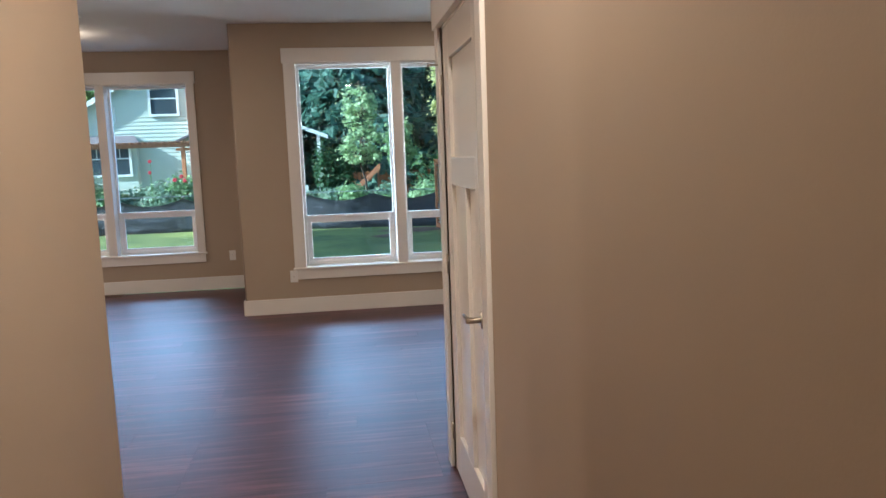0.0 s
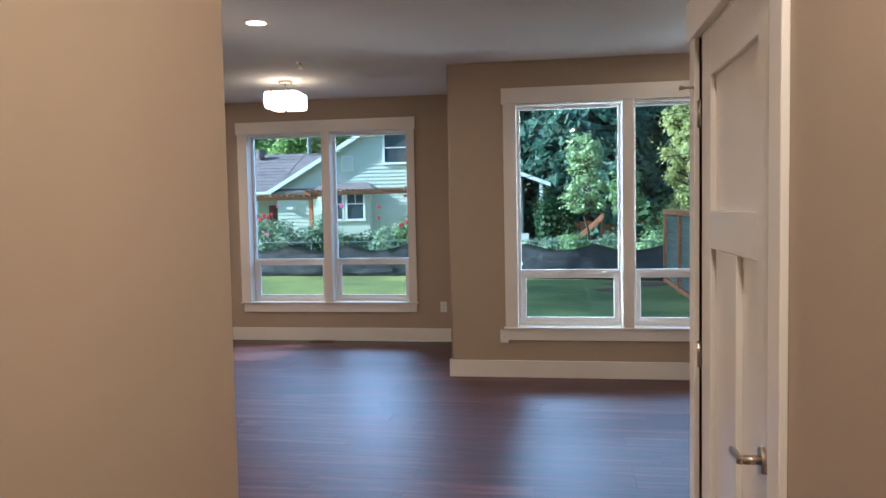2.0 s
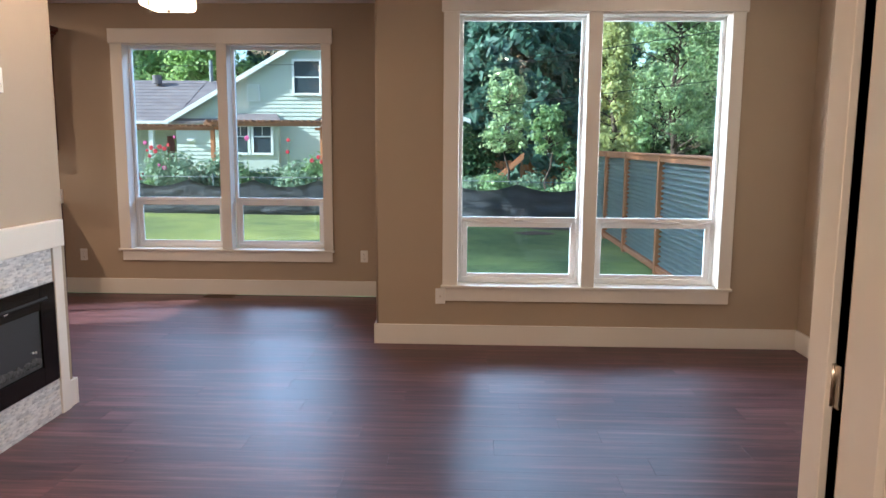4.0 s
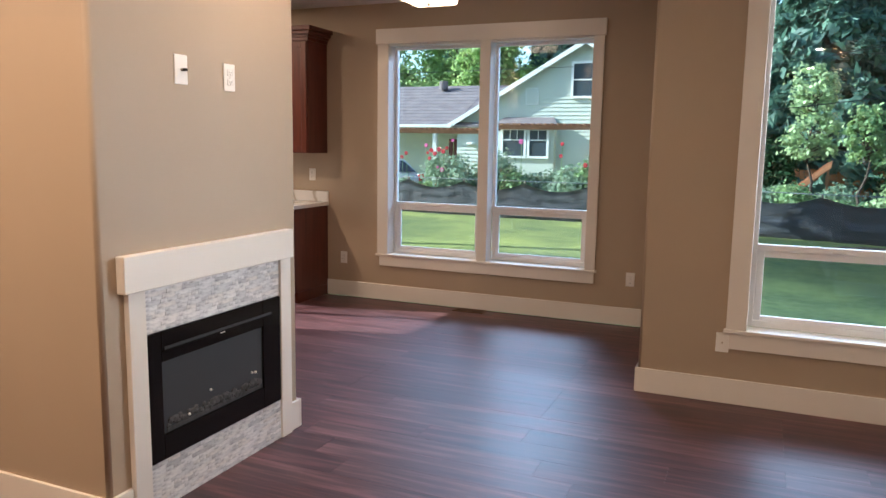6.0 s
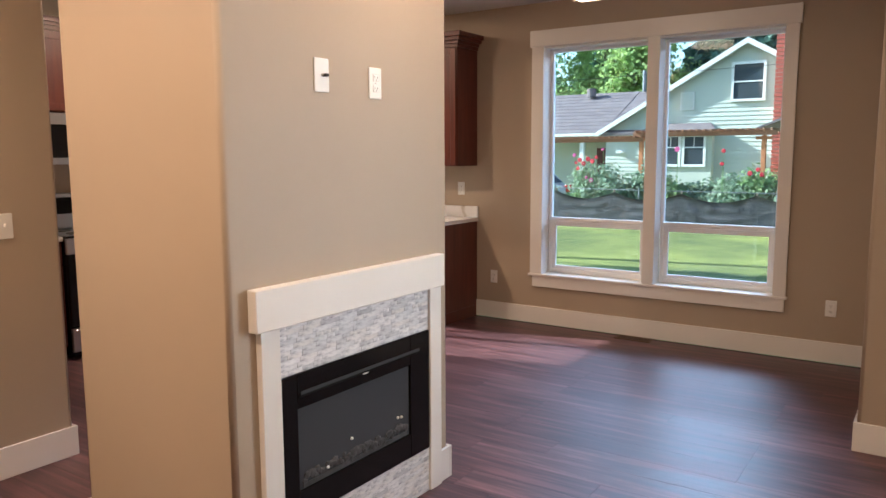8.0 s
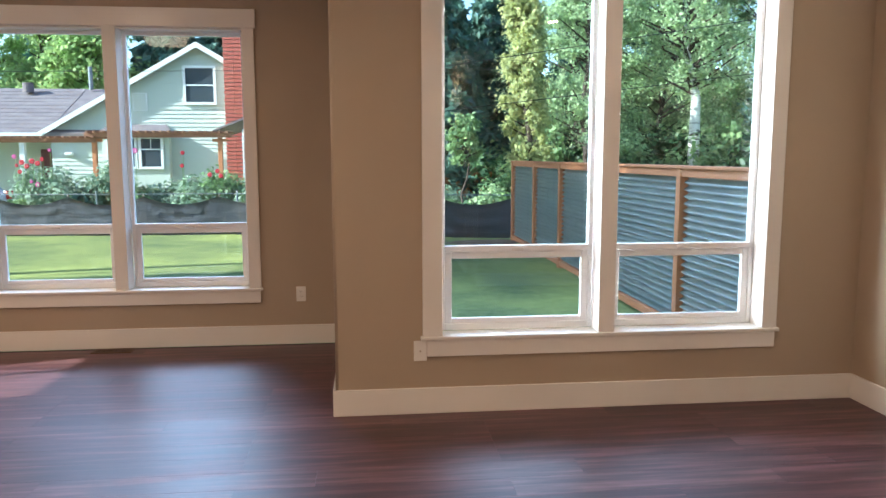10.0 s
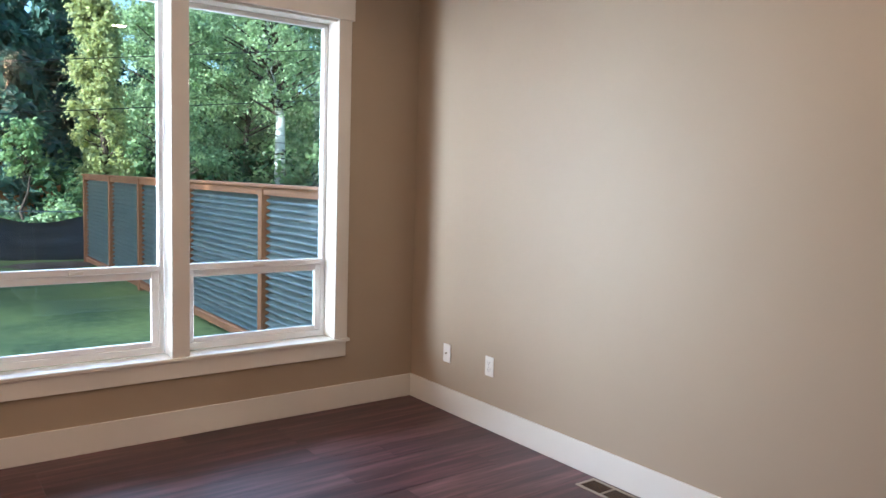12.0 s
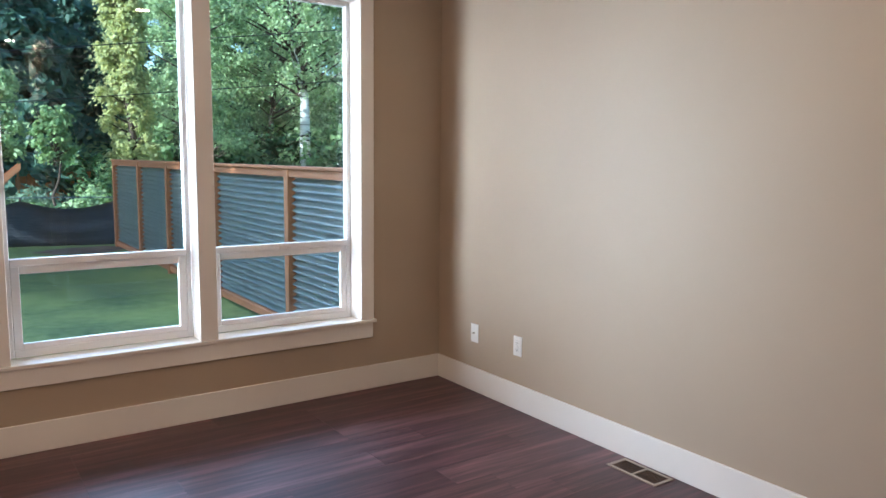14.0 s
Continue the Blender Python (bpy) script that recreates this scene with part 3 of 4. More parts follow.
def bare_patch(cx, cy, rx, ry, seed):
    r = random.Random(seed)
    bm = B()
    vs = [bm.verts.new((cx + math.cos(a) * rx * r.uniform(.7, 1.1), cy + math.sin(a) * ry * r.uniform(.7, 1.1), GZ + .012)) for a in [2 * math.pi * k / 18 for k in range(18)]]
    top = bm.verts.new((cx, cy, GZ + .07))
    for k in range(18):
        bm.faces.new((vs[k], vs[(k + 1) % 18], top))
    solid("bare_soil", bm, M_EARTH, "low patch of bare brown soil on lawn", "bare soil", kind="stuff")


bare_patch(3.0, 13.2, 1.0, .7, 1)
bare_patch(2.2, 11.9, .5, .3, 2)


# corrugated metal fence in cedar frames, running away along y
M_ZINC = material("galvanised_corrugated_metal", (.5, .52, .5), .33, .6)
_v = coords(M_ZINC)
wire(M_ZINC, ramp(M_ZINC, noise_tex(M_ZINC, _v, 5, 5), [(.3, (.46, .49, .45)), (.7, (.64, .66, .60))]), principled(M_ZINC).inputs["Base Color"])
FENCE_X = 3.75
POSTS = (-3.45, -.98, 1.46, 3.97, 6.60, 9.14, 11.22, 13.50)
FTOP, FBOT = 1.30, -.53
WAVE = .080


def corrugated(length, height):
    """Sheet in the plane x = 0 with waves running along y."""
    bm = B()
    n = int(height / WAVE) * 8
    rows = []
    for k in range(n + 1):
        z = height * k / n
        x = .027 * math.sin(2 * math.pi * z / WAVE)
        rows.append((bm.verts.new((x, 0, z)), bm.verts.new((x, length, z))))
    for a, b in zip(rows, rows[1:]):
        bm.faces.new((a[0], a[1], b[1], b[0]))
    for f in bm.faces:
        f.smooth = True
    bmesh.ops.solidify(bm, geom=bm.faces[:], thickness=.001)
    return bm


fence = thing("metal_fence", "corrugated galvanised metal fence in orange cedar frame on lawn", "fence", at=(FENCE_X, 0, 0))
M_CEDARH = wood("orange_cedar_rail", (.42, .15, .06), (.60, .24, .10), .7, 1)
sheet = None
for i, y in enumerate(POSTS):
    part("post", bx(B(), -.085, .03, y - .055, y + .055, GZ, FTOP, .004), M_CEDAR, fence, "orange cedar post")
    if i < len(POSTS) - 1:
        a, b = y + .055, POSTS[i + 1] - .055
        part("rail", bx(B(), -.07, .01, a, b, FBOT - .02, FBOT + .07, .003), M_CEDARH, fence)
        part("rail", bx(B(), -.07, .01, a, b, FTOP - .09, FTOP - .003, .003), M_CEDARH, fence)
        for k, (z0, h) in enumerate(((FBOT + .05, .88), (FBOT + .90, .88))):
            s = part("metal_sheet", corrugated(b - a, h), M_ZINC, fence, "" if k else "wavy galvanised sheet")
            s.location = (-.012 + .004 * k, a, z0)
            for j in range(3):
                part("washer", cyl(B(), (-.022, a + .35 + .62 * j + .1 * (i % 2), z0 + .2 + .185 * j), .011, .008, "x", 10), M_PLATE, fence, "small white screw washer")
part("cap_rail", bx(B(), -.10, .045, POSTS[0] - .3, POSTS[-1] + .07, FTOP, FTOP + .035, .004), M_CEDARH, fence, "flat cedar cap rail")

# black silt fence hung on a low wire fence
M_FABRIC = material("black_silt_fabric", (.085, .09, .105), .5)
bump(M_FABRIC, noise_tex(M_FABRIC, coords(M_FABRIC, (1.2, 1.2, 6)), 4, 4), .5, .03)
principled(M_FABRIC).inputs["Sheen Weight"].default_value = .45
LINE = [(-19, 17.5), (-9.5, 16.3), (-6.8, 16.0), (-3.2, 15.9), (-.3, 15.1), (3.85, 14.15)]


def along(s):
    """Point at share s of the fence line."""
    seg = [math.dist(a, b) for a, b in zip(LINE, LINE[1:])]
    d = s * sum(seg)
    for (a, b), l in zip(zip(LINE, LINE[1:]), seg):
        if d <= l or (a, b) == (LINE[-2], LINE[-1]):
            k = min(1, d / l)
            return a[0] + (b[0] - a[0]) * k, a[1] + (b[1] - a[1]) * k
        d -= l


silt = thing("silt_fence", "sagging black fabric silt fence on wooden stakes across lawn", "silt fence")
bm = B()
N, STAKES = 260, 12
grid = []
for i in range(N + 1):
    s = i / N
    x, y = along(s)
    u = (s * STAKES) % 1
    sag = .26 * math.sin(math.pi * u) * (.45 + .55 * abs(math.sin(3.1 * math.floor(s * STAKES) + 1)))
    top = .42 - sag
    grid.append([])
    for k in range(7):
        v = k / 6
        fold = .09 * math.sin(14 * v + 9 * u + 2.5 * math.sin(5 * u)) * math.sin(math.pi * u) * (1 - v * .4) + .05 * noise.noise((s * 60, v * 3, 0))
        grid[-1].append(bm.verts.new((x, y + fold, GZ - .01 + (top - GZ) * v)))
for a, b in zip(grid, grid[1:]):
    for k in range(6):
        bm.faces.new((a[k], b[k], b[k + 1], a[k + 1]))
for f in bm.faces:
    f.smooth = True
bmesh.ops.solidify(bm, geom=bm.faces[:], thickness=.003)
part("fabric", bm, M_FABRIC, silt, "sagging wrinkled black fabric")
M_STAKE = wood("grey_wood_stake", (.14, .10, .07), (.26, .2, .15), .8)
M_GALV = material("galvanised_pipe", (.22, .24, .25), .5, .4)
for i in range(STAKES + 1):
    x, y = along(i / STAKES)
    part("stake", bx(B(), x - .02, x + .02, y + .03, y + .07, GZ, .47, .003), M_STAKE, silt)
rail = thing("pipe_rail_fence", "thin grey pipe rail fence behind black fabric", "pipe fence")
for (a, b) in zip(LINE, LINE[1:]):
    l = math.dist(a, b)
    ang = math.atan2(b[1] - a[1], b[0] - a[0])
    for z in (.47,):
        bm = cyl(B(), (l / 2, .12, z), .011, l, "x", 8)
        bmesh.ops.transform(bm, matrix=Matrix.Translation((a[0], a[1], 0)) @ Matrix.Rotation(ang, 4, "Z"), verts=bm.verts)
        part("top_pipe", bm, M_GALV, rail)
    part("pipe_post", cyl(B(), (a[0], a[1] + .12, (GZ + .56) / 2), .022, .56 - GZ, "z", 8), M_GALV, rail)


# ---- foliage ----
def leaf_material(name, dark, light, trans=.35):
    m = bpy.data.materials.new(name)
    m.use_nodes = True
    t = m.node_tree
    p = principled(m)
    p.inputs["Roughness"].default_value = .55
    geo = t.nodes.new("ShaderNodeNewGeometry")
    wire(m, ramp(m, geo.outputs["Random Per Island"], [(0, dark), (1, light)]), p.inputs["Base Color"])
    tl, mix = t.nodes.new("ShaderNodeBsdfTranslucent"), t.nodes.new("ShaderNodeMixShader")
    tl.inputs[0].default_value = (*[min(1, c * 1.3) for c in light], 1)
    mix.inputs[0].default_value = trans
    wire(m, p.outputs[0], mix.inputs[1])
    wire(m, tl.outputs[0], mix.inputs[2])
    wire(m, mix.outputs[0], t.nodes["Material Output"].inputs[0])
    return m


L_CONIFER = leaf_material("dark_conifer_needles", (.035, .075, .060), (.13, .24, .17), .25)
L_GREEN = leaf_material("mid_green_leaves", (.045, .11, .05), (.34, .47, .20))
L_BRIGHT = leaf_material("bright_green_leaves", (.13, .25, .07), (.40, .52, .19), .45)
L_YELLOW = leaf_material("yellow_green_leaves", (.09, .15, .06), (.60, .60, .27), .45)
L_BIRCH = leaf_material("birch_leaves", (.05, .11, .06), (.50, .62, .32))
L_GREY = leaf_material("grey_green_leaves", (.10, .17, .10), (.32, .41, .28))
L_SHRUB = leaf_material("dark_shrub_leaves", (.015, .045, .015), (.05, .11, .04), .25)
M_BARK = mottled("brown_bark", (.03, .02, .014), (.09, .065, .05), .95, 6, 30, .9)
M_BIRCHBARK = material("white_birch_bark", (.7, .68, .62), .7)
_v = coords(M_BIRCHBARK, (1.5, 1.5, 9))
wire(M_BIRCHBARK, ramp(M_BIRCHBARK, noise_tex(M_BIRCHBARK, _v, 1.3, 4), [(.0, (.03, .03, .03)), (.40, (.05, .045, .04)), (.46, (.62, .60, .55)), (1, (.74, .72, .68))]), principled(M_BIRCHBARK).inputs["Base Color"])


def leaves_mesh(name, centers, normals, size, mat, rs, aspect=1.6):
    """One mesh of small folded leaves: centers (n,3), preferred normals (n,3)."""
    n = len(centers)
    nrm = normals + rs.normal(0, .55, (n, 3))
    nrm /= np.linalg.norm(nrm, axis=1)[:, None] + 1e-9
    a = np.cross(nrm, rs.normal(0, 1, (n, 3)))
    a /= np.linalg.norm(a, axis=1)[:, None] + 1e-9
    b = np.cross(nrm, a)
    s = size * rs.uniform(.6, 1.3, (n, 1))
    v = np.empty((n, 4, 3))
    v[:, 0] = centers - a * s * aspect / 2
    v[:, 1] = centers + b * s / 2 + nrm * s * .12
    v[:, 2] = centers + a * s * aspect / 2
    v[:, 3] = centers - b * s / 2 + nrm * s * .12
    me = bpy.data.meshes.new(name)
    me.vertices.add(n * 4)
    me.vertices.foreach_set("co", v.reshape(-1))
    me.loops.add(n * 4)
    me.loops.foreach_set("vertex_index", np.arange(n * 4))
    me.polygons.add(n)
    me.polygons.foreach_set("loop_start", np.arange(n) * 4)
    me.polygons.foreach_set("loop_total", np.full(n, 4))
    me.update(calc_edges=True)
    me.materials.append(mat)
    return me


def tapered(bm, pts, radii, seg=8):
    rings = []
    for (p, r) in zip(pts, radii):
        rings.append([bm.verts.new((p[0] + r * math.cos(2 * math.pi * k / seg), p[1] + r * math.sin(2 * math.pi * k / seg), p[2])) for k in range(seg)])
    for a, b in zip(rings, rings[1:]):
        for k in range(seg):
            bm.faces.new((a[k], a[(k + 1) % seg], b[(k + 1) % seg], b[k]))
    return bm


def limb(bm, p, q, r0, r1, seg=6):
    d = Vector(q) - Vector(p)
    m = Matrix.Translation((Vector(p) + Vector(q)) / 2) @ d.to_track_quat("Z", "Y").to_matrix().to_4x4()
    bmesh.ops.create_cone(bm, cap_ends=True, segments=seg, radius1=r0, radius2=r1, depth=d.length, matrix=m)


def leafy_tree(label, x, y, height, spread, low, mat, count, leaf, seed, bark=None, lean=0.0, trunk_r=.16, droop=0.0, kind_name="tree", group="trees", nclump=64):
    """Broadleaf tree: crown made of uneven clumps hung on limbs."""
    rs = np.random.RandomState(seed)
    t = thing(kind_name, label, kind_name.replace("_", " "), group, at=(x, y, GZ))
    top = height * .86
    pts = [(lean * k / 6 + .12 * math.sin(k * 1.7 + seed), .1 * math.cos(k * 2.1 + seed), top * k / 6) for k in range(7)]
    bm = tapered(B(), pts, [trunk_r * (1 - .8 * k / 6) for k in range(7)], 10)
    part("trunk", bm, bark or M_BARK, t, "", True)
    clumps = []
    bm = B()
    nl = nclump
    for k in range(nl):
        u = rs.uniform(0, 1)
        z = low + (height - low) * u
        rad = spread * (1 - .55 * abs(u - .35) ** 1.3 * 1.6) * rs.uniform(.35, 1.0)
        ang = rs.uniform(0, 2 * math.pi)
        base = Vector((lean * z / height, 0, max(low * .6, z - rad * .55)))
        c = Vector((lean * z / height + rad * math.cos(ang), rad * math.sin(ang), z))
        limb(bm, base, c, trunk_r * .28, trunk_r * .06, 5)
        clumps.append((c, spread * rs.uniform(.16, .46)))
    part("limbs", bm, M_BARK, t)
    per = count // nl
    cs, ns = [], []
    for c, r in clumps:
        d = rs.normal(0, 1, (per, 3))
        d /= np.linalg.norm(d, axis=1)[:, None]
        rr = r * np.abs(rs.normal(0, .62, (per, 1)))
        off = d * rr * np.array([1, 1, .7])
        if droop:
            off[:, 2] -= droop * rs.uniform(0, 1, per) ** 2
        cs.append(np.array(c) + off)
        ns.append(d + np.array([0, 0, .5]))
    ob = new("crown", leaves_mesh("crown", np.concatenate(cs), np.concatenate(ns), leaf, mat, rs))
    ob.parent = t
    tagged(ob, "", kind="stuff")
    return t


def conifer(label, x, y, height, spread, low, count, leaf, seed, mat=None):
    """Conifer with drooping tiers of sprays."""
    rs = np.random.RandomState(seed)
    t = thing("conifer", label, "conifer", "conifers", at=(x, y, GZ))
    part("trunk", tapered(B(), [(0, 0, 0), (0, 0, height * .5), (0, 0, height)], [height * .022, height * .014, .03], 9), M_BARK, t, "", True)
    nb = 70
    cs, ns = [], []
    bm = B()
    for k in range(nb):
        u = (k + rs.uniform(0, 1)) / nb
        z = low + (height - low) * u
        R = spread * (1 - u) ** .75 * rs.uniform(.7, 1.1) + .3
        ang = k * 2.4 + rs.uniform(-.3, .3)
        d = np.array([math.cos(ang), math.sin(ang)])
        m = count // nb
        q = rs.uniform(.12, 1, m)
        side = rs.normal(0, .16, m) * R * (1.1 - q * .6)
        sagz = -.32 * R * q ** 1.5 + rs.normal(0, .05, m) * R - np.abs(side) * .35 - rs.uniform(0, .28, m) * leaf * 3
        px = d[0] * R * q - d[1] * side
        py = d[1] * R * q + d[0] * side
        cs.append(np.stack([px, py, z + sagz], 1))
        ns.append(np.stack([d[0] * .5 + rs.normal(0, .2, m), d[1] * .5 + rs.normal(0, .2, m), np.full(m, .6)], 1))
        limb(bm, (0, 0, z), (d[0] * R * .8, d[1] * R * .8, z - .2 * R), .05, .01, 4)
    part("limbs", bm, M_BARK, t)
    ob = new("crown", leaves_mesh("crown", np.concatenate(cs), np.concatenate(ns), leaf, mat or L_CONIFER, rs, 2.4))
    ob.parent = t
    tagged(ob, "", kind="stuff")
    return t


CON = "tall dark green conifer with drooping boughs behind fence"
k = 0
for x, y, h, sp in [(-.5, 27, 10.5, 4.0), (3.2, 30, 11.5, 4.4), (7.0, 33, 12, 4.4), (-3.6, 38, 12, 4.6), (-12.0, 43, 11, 4.4), (-10.2, 40, 10.5, 3.2), (12.5, 36, 12.5, 4.6), (18, 38, 12.5, 4.6), (24, 34, 12, 4.6), (2.2, 23.5, 9.5, 3.0), (-8.6, 44, 12, 4)]:
    conifer(CON, x, y, h, sp, 1.2, 16000, .27, 20 + k)
    k += 1
for x, y, h, sp, low, mat, n, lf in [
        (12.8, 27, 10.5, 3.4, 1.2, L_BIRCH, 52000, .09), (16.5, 26, 10.5, 3.2, 1.0, L_GREEN, 44000, .10), (9.3, 28, 10.5, 3.0, 1.0, L_BIRCH, 48000, .09),
        (20.5, 25, 10.5, 3.6, .8, L_GREEN, 22000, .15), (8.0, 22, 8.5, 1.9, 2.2, L_BIRCH, 26000, .08), (15, 32, 11.5, 4.0, 1.5, L_BIRCH, 22000, .16),
        (-18.3, 42, 10.5, 4.4, 1.5, L_BRIGHT, 30000, .19), (-24, 40, 10, 5, 1.5, L_BRIGHT, 22000, .2), (-14.6, 39, 9.5, 2.8, 1.5, L_BRIGHT, 20000, .18),
        (24, 22, 9.5, 4, .8, L_GREEN, 9000, .25), (28, 17, 9, 4, .8, L_GREEN, 8000, .25)]:
    leafy_tree("broad green leafy tree in woods beyond fence", x, y, h, sp, low, mat, n, lf, 60 + k)
    k += 1
# unseen trees to the west, added to shade lawn and fence and dapple sun
for x, y, h, sp in ((-13.5, 1.9, 10.5, 3.0), (-16.5, 3.4, 12.5, 2.6), (-19.0, .8, 13.5, 2.6), (-15.0, -2.6, 5.2, 1.3)):
    leafy_tree("unseen leafy tree added to cast garden shade", x, y, h, sp, 2.0, L_GREEN, 14000, .5, 400 + int(y * 3))
# unseen high crown, added only to keep sun off the far metal fence
leafy_tree("unseen leafy tree added to cast garden shade", -11.2, 8.2, 12.0, 3.2, 7.6, L_GREEN, 16000, .5, 417)
bt = leafy_tree("white-barked birch with fine green leaves behind metal fence", 12.36, 22, 9.6, 2.5, 4.9, L_BIRCH, 14000, .085, 91, M_BIRCHBARK, -.9, .27, .5, "birch_tree", "")
leafy_tree("tree trunk column covered in pale yellow-green ivy", 5.40, 19.2, 7.4, .76, 1.2, L_YELLOW, 38000, .09, 92, None, -.3, .14, .25, "ivy_column", "", 150)
for x, y, h, sp, mat, n, lf, nm in [
        (1.85, 18.6, 4.3, .75, L_BIRCH, 6500, .085, "tree_small"), (3.1, 17.6, 3.2, .5, L_GREEN, 3500, .085, "tree_small")]:
    leafy_tree("young bright green leafy tree behind silt fence", x, y, h, sp, 1.9, mat, n, lf, 100 + int(x * 7), trunk_r=.05, kind_name="young_tree", group="young trees")


def shrub(x, y, w, h, mat, n, leaf, seed, label):
    rs = np.random.RandomState(seed)
    t = thing("shrub", label, "shrub", "shrubs", at=(x, y, GZ))
    bm = B()
    cs, ns = [], []
    for k in range(9):
        a = rs.uniform(0, 2 * math.pi)
        c = np.array([w * .55 * math.cos(a) * rs.uniform(.2, 1), w * .4 * math.sin(a) * rs.uniform(.2, 1), h * rs.uniform(.3, .8)])
        limb(bm, (0, 0, 0), tuple(c), .02, .006, 4)
        d = rs.normal(0, 1, (n // 9, 3))
        d /= np.linalg.norm(d, axis=1)[:, None]
        p = c + d * rs.uniform(.3, 1.1, (n // 9, 1)) * np.array([w * .3, w * .26, h * .33])
        p[:, 2] = np.maximum(p[:, 2], .03)
        cs.append(p)
        ns.append(d + [0, 0, .4])
    part("stems", bm, M_BARK, t)
    ob = new("leaves", leaves_mesh("leaves", np.concatenate(cs), np.concatenate(ns), leaf, mat, rs))
    ob.parent = t
    tagged(ob, "", kind="stuff")
    return t


rng = random.Random(7)
M_SOFT = [L_GREEN, L_SHRUB, L_BRIGHT]
M_RED = material("red_petals", (.55, .02, .04), .5)
M_PINK = material("pink_petals", (.62, .10, .30), .5)
for i in range(15):
    x = -13.2 + i * .74
    shrub(x, 17.3 + rng.uniform(-.25, .5), 1.35, rng.uniform(1.35, 2.05) * (.62 if i < 6 else .9), (L_GREY, L_GREEN, L_GREY, L_GREY)[i % 4], 2600, .085, 200 + i, "green flowering garden shrub behind black fabric fence")
for i in range(9):
    shrub(-1.2 + i * .65, 17.0 + rng.uniform(-.5, .8), 1.0, rng.uniform(.5, .95), M_SOFT[i % 3], 1100, .10, 240 + i, "green garden shrub behind black fabric fence")
for i in range(26):
    x = 2.0 + i * 1.05
    shrub(x, 23.2 + rng.uniform(-1.5, 1.5) - .12 * i, 2.2, rng.uniform(1.8, 3.2), M_SOFT[i % 2], 1500, .17, 260 + i, "dense green undergrowth shrub below trees")
for i, (x, y, w, h, mat) in enumerate([(1.5, 17.6, 1.5, 1.15, L_GREEN), (2.6, 18.4, 1.4, 1.3, L_GREY), (3.5, 17.2, 1.2, 1.1, L_BIRCH), (.6, 17.8, 1.3, 1.0, L_GREY), (4.6, 18.2, 1.5, 2.0, L_GREEN)]):
    shrub(x, y, w, h, mat, 2600, .085, 320 + i, "light green leafy garden shrub behind black fabric fence")
shrub(.95, 19.2, 1.3, 2.9, L_SHRUB, 5200, .09, 300, "dark rounded shrub beside white porch post")


def flower(x, y, z, r, mat, label):
    f = thing("flower", label, "flower", "flowers", at=(x, y, z))
    bm = B()
    for k in range(6):
        a = math.pi / 3 * k
        bmesh.ops.create_icosphere(bm, subdivisions=1, radius=r * .5, matrix=Matrix.Translation((r * .5 * math.cos(a), -.02, r * .5 * math.sin(a))) @ Matrix.Diagonal((1, .5, 1, 1)))
    part("petals", bm, mat, f)
    part("stem", cyl(B(), (0, .03, (GZ - z) / 2), .008, z - GZ, "z", 5), L_GREEN, f)


for x, z, m in [(-10.6, .95, M_RED), (-10.35, 1.0, M_RED), (-10.15, .98, M_RED), (-9.95, 1.08, M_RED), (-9.8, 1.2, M_RED), (-10.45, .85, M_RED), (-8.7, .78, M_PINK), (-4.75, 1.55, M_RED), (-4.78, 1.2, M_RED), (-9.1, 1.45, M_PINK), (-6.0, 1.6, M_PINK), (-4.05, .95, M_RED), (-3.85, 1.05, M_RED), (-3.75, .92, M_RED), (-8.55, .7, M_PINK), (-9.05, 1.22, M_RED), (-8.92, 1.30, M_RED), (-8.8, 1.2, M_RED), (-8.66, 1.33, M_RED), (-8.52, 1.27, M_RED), (-8.4, 1.38, M_RED), (-8.98, 1.05, M_RED), (-8.2, 1.62, M_PINK)]:
    flower(x, 16.9, z, rng.uniform(.05, .085), m, "red garden flower on thin stem" if m is M_RED else "pink garden flower on thin stem")


# ---- pergola ----
pg = thing("pergola", "long orange cedar pergola over garden bed", "pergola", at=(0, 18, 0))
for x in (-10.85, -7.42, -3.95):
    part("post", bx(B(), x - .06, x + .06, -.06, .06, GZ, 1.98, .005), M_CEDAR, pg)
    part("brace", bx(B(), x - .22, x + .22, -.03, .03, 1.86, 1.95, .005), M_CEDARH, pg)
M_CEDARX = wood("brown_cedar_beam", (.22, .10, .05), (.36, .17, .09), .75, 0)
part("beam", bx(B(), -11.3, -7.35, -.09, -.05, 1.84, 1.96, .004), M_CEDARX, pg)
part("beam", bx(B(), -7.65, -3.6, -.14, -.10, 1.98, 2.11, .004), M_CEDARX, pg)
for i in range(20):
    x = -11.2 + i * .2
    part("rafter", bx(B(), x, x + .06, -.25, .9, 1.96, 2.02, .003), M_CEDARX, pg)
for i in range(20):
    x = -7.55 + i * .2
    part("rafter", bx(B(), x, x + .06, -.3, .9, 2.11, 2.17, .003), M_CEDARX, pg)

# ---- neighbour's house ----
M_SIDING = mottled("pale_grey_green_siding", (.50, .53, .46), (.56, .585, .51), .75, .6)
M_SHINGLE = mottled("grey_brown_shingles", (.13, .105, .11), (.22, .185, .185), .95, 2, 20, .5)
M_BRICK = mottled("red_brick", (.34, .07, .05), (.50, .13, .09), .9, 3)
M_WHITE = mottled("white_outside_trim", (.74, .74, .72), (.8, .8, .78), .5)
M_DARKGLASS = material("dark_window_glass", (.06, .075, .09), .06)
HY = 27.0
hs = thing("house", "pale grey-green gabled house with white trim and shingle roof", "house", at=(.4, HY, 0))
PKX, PKZ, SL = -6.77, 5.78, .575
HL, HR = -12.55, -1.0
bm = B()
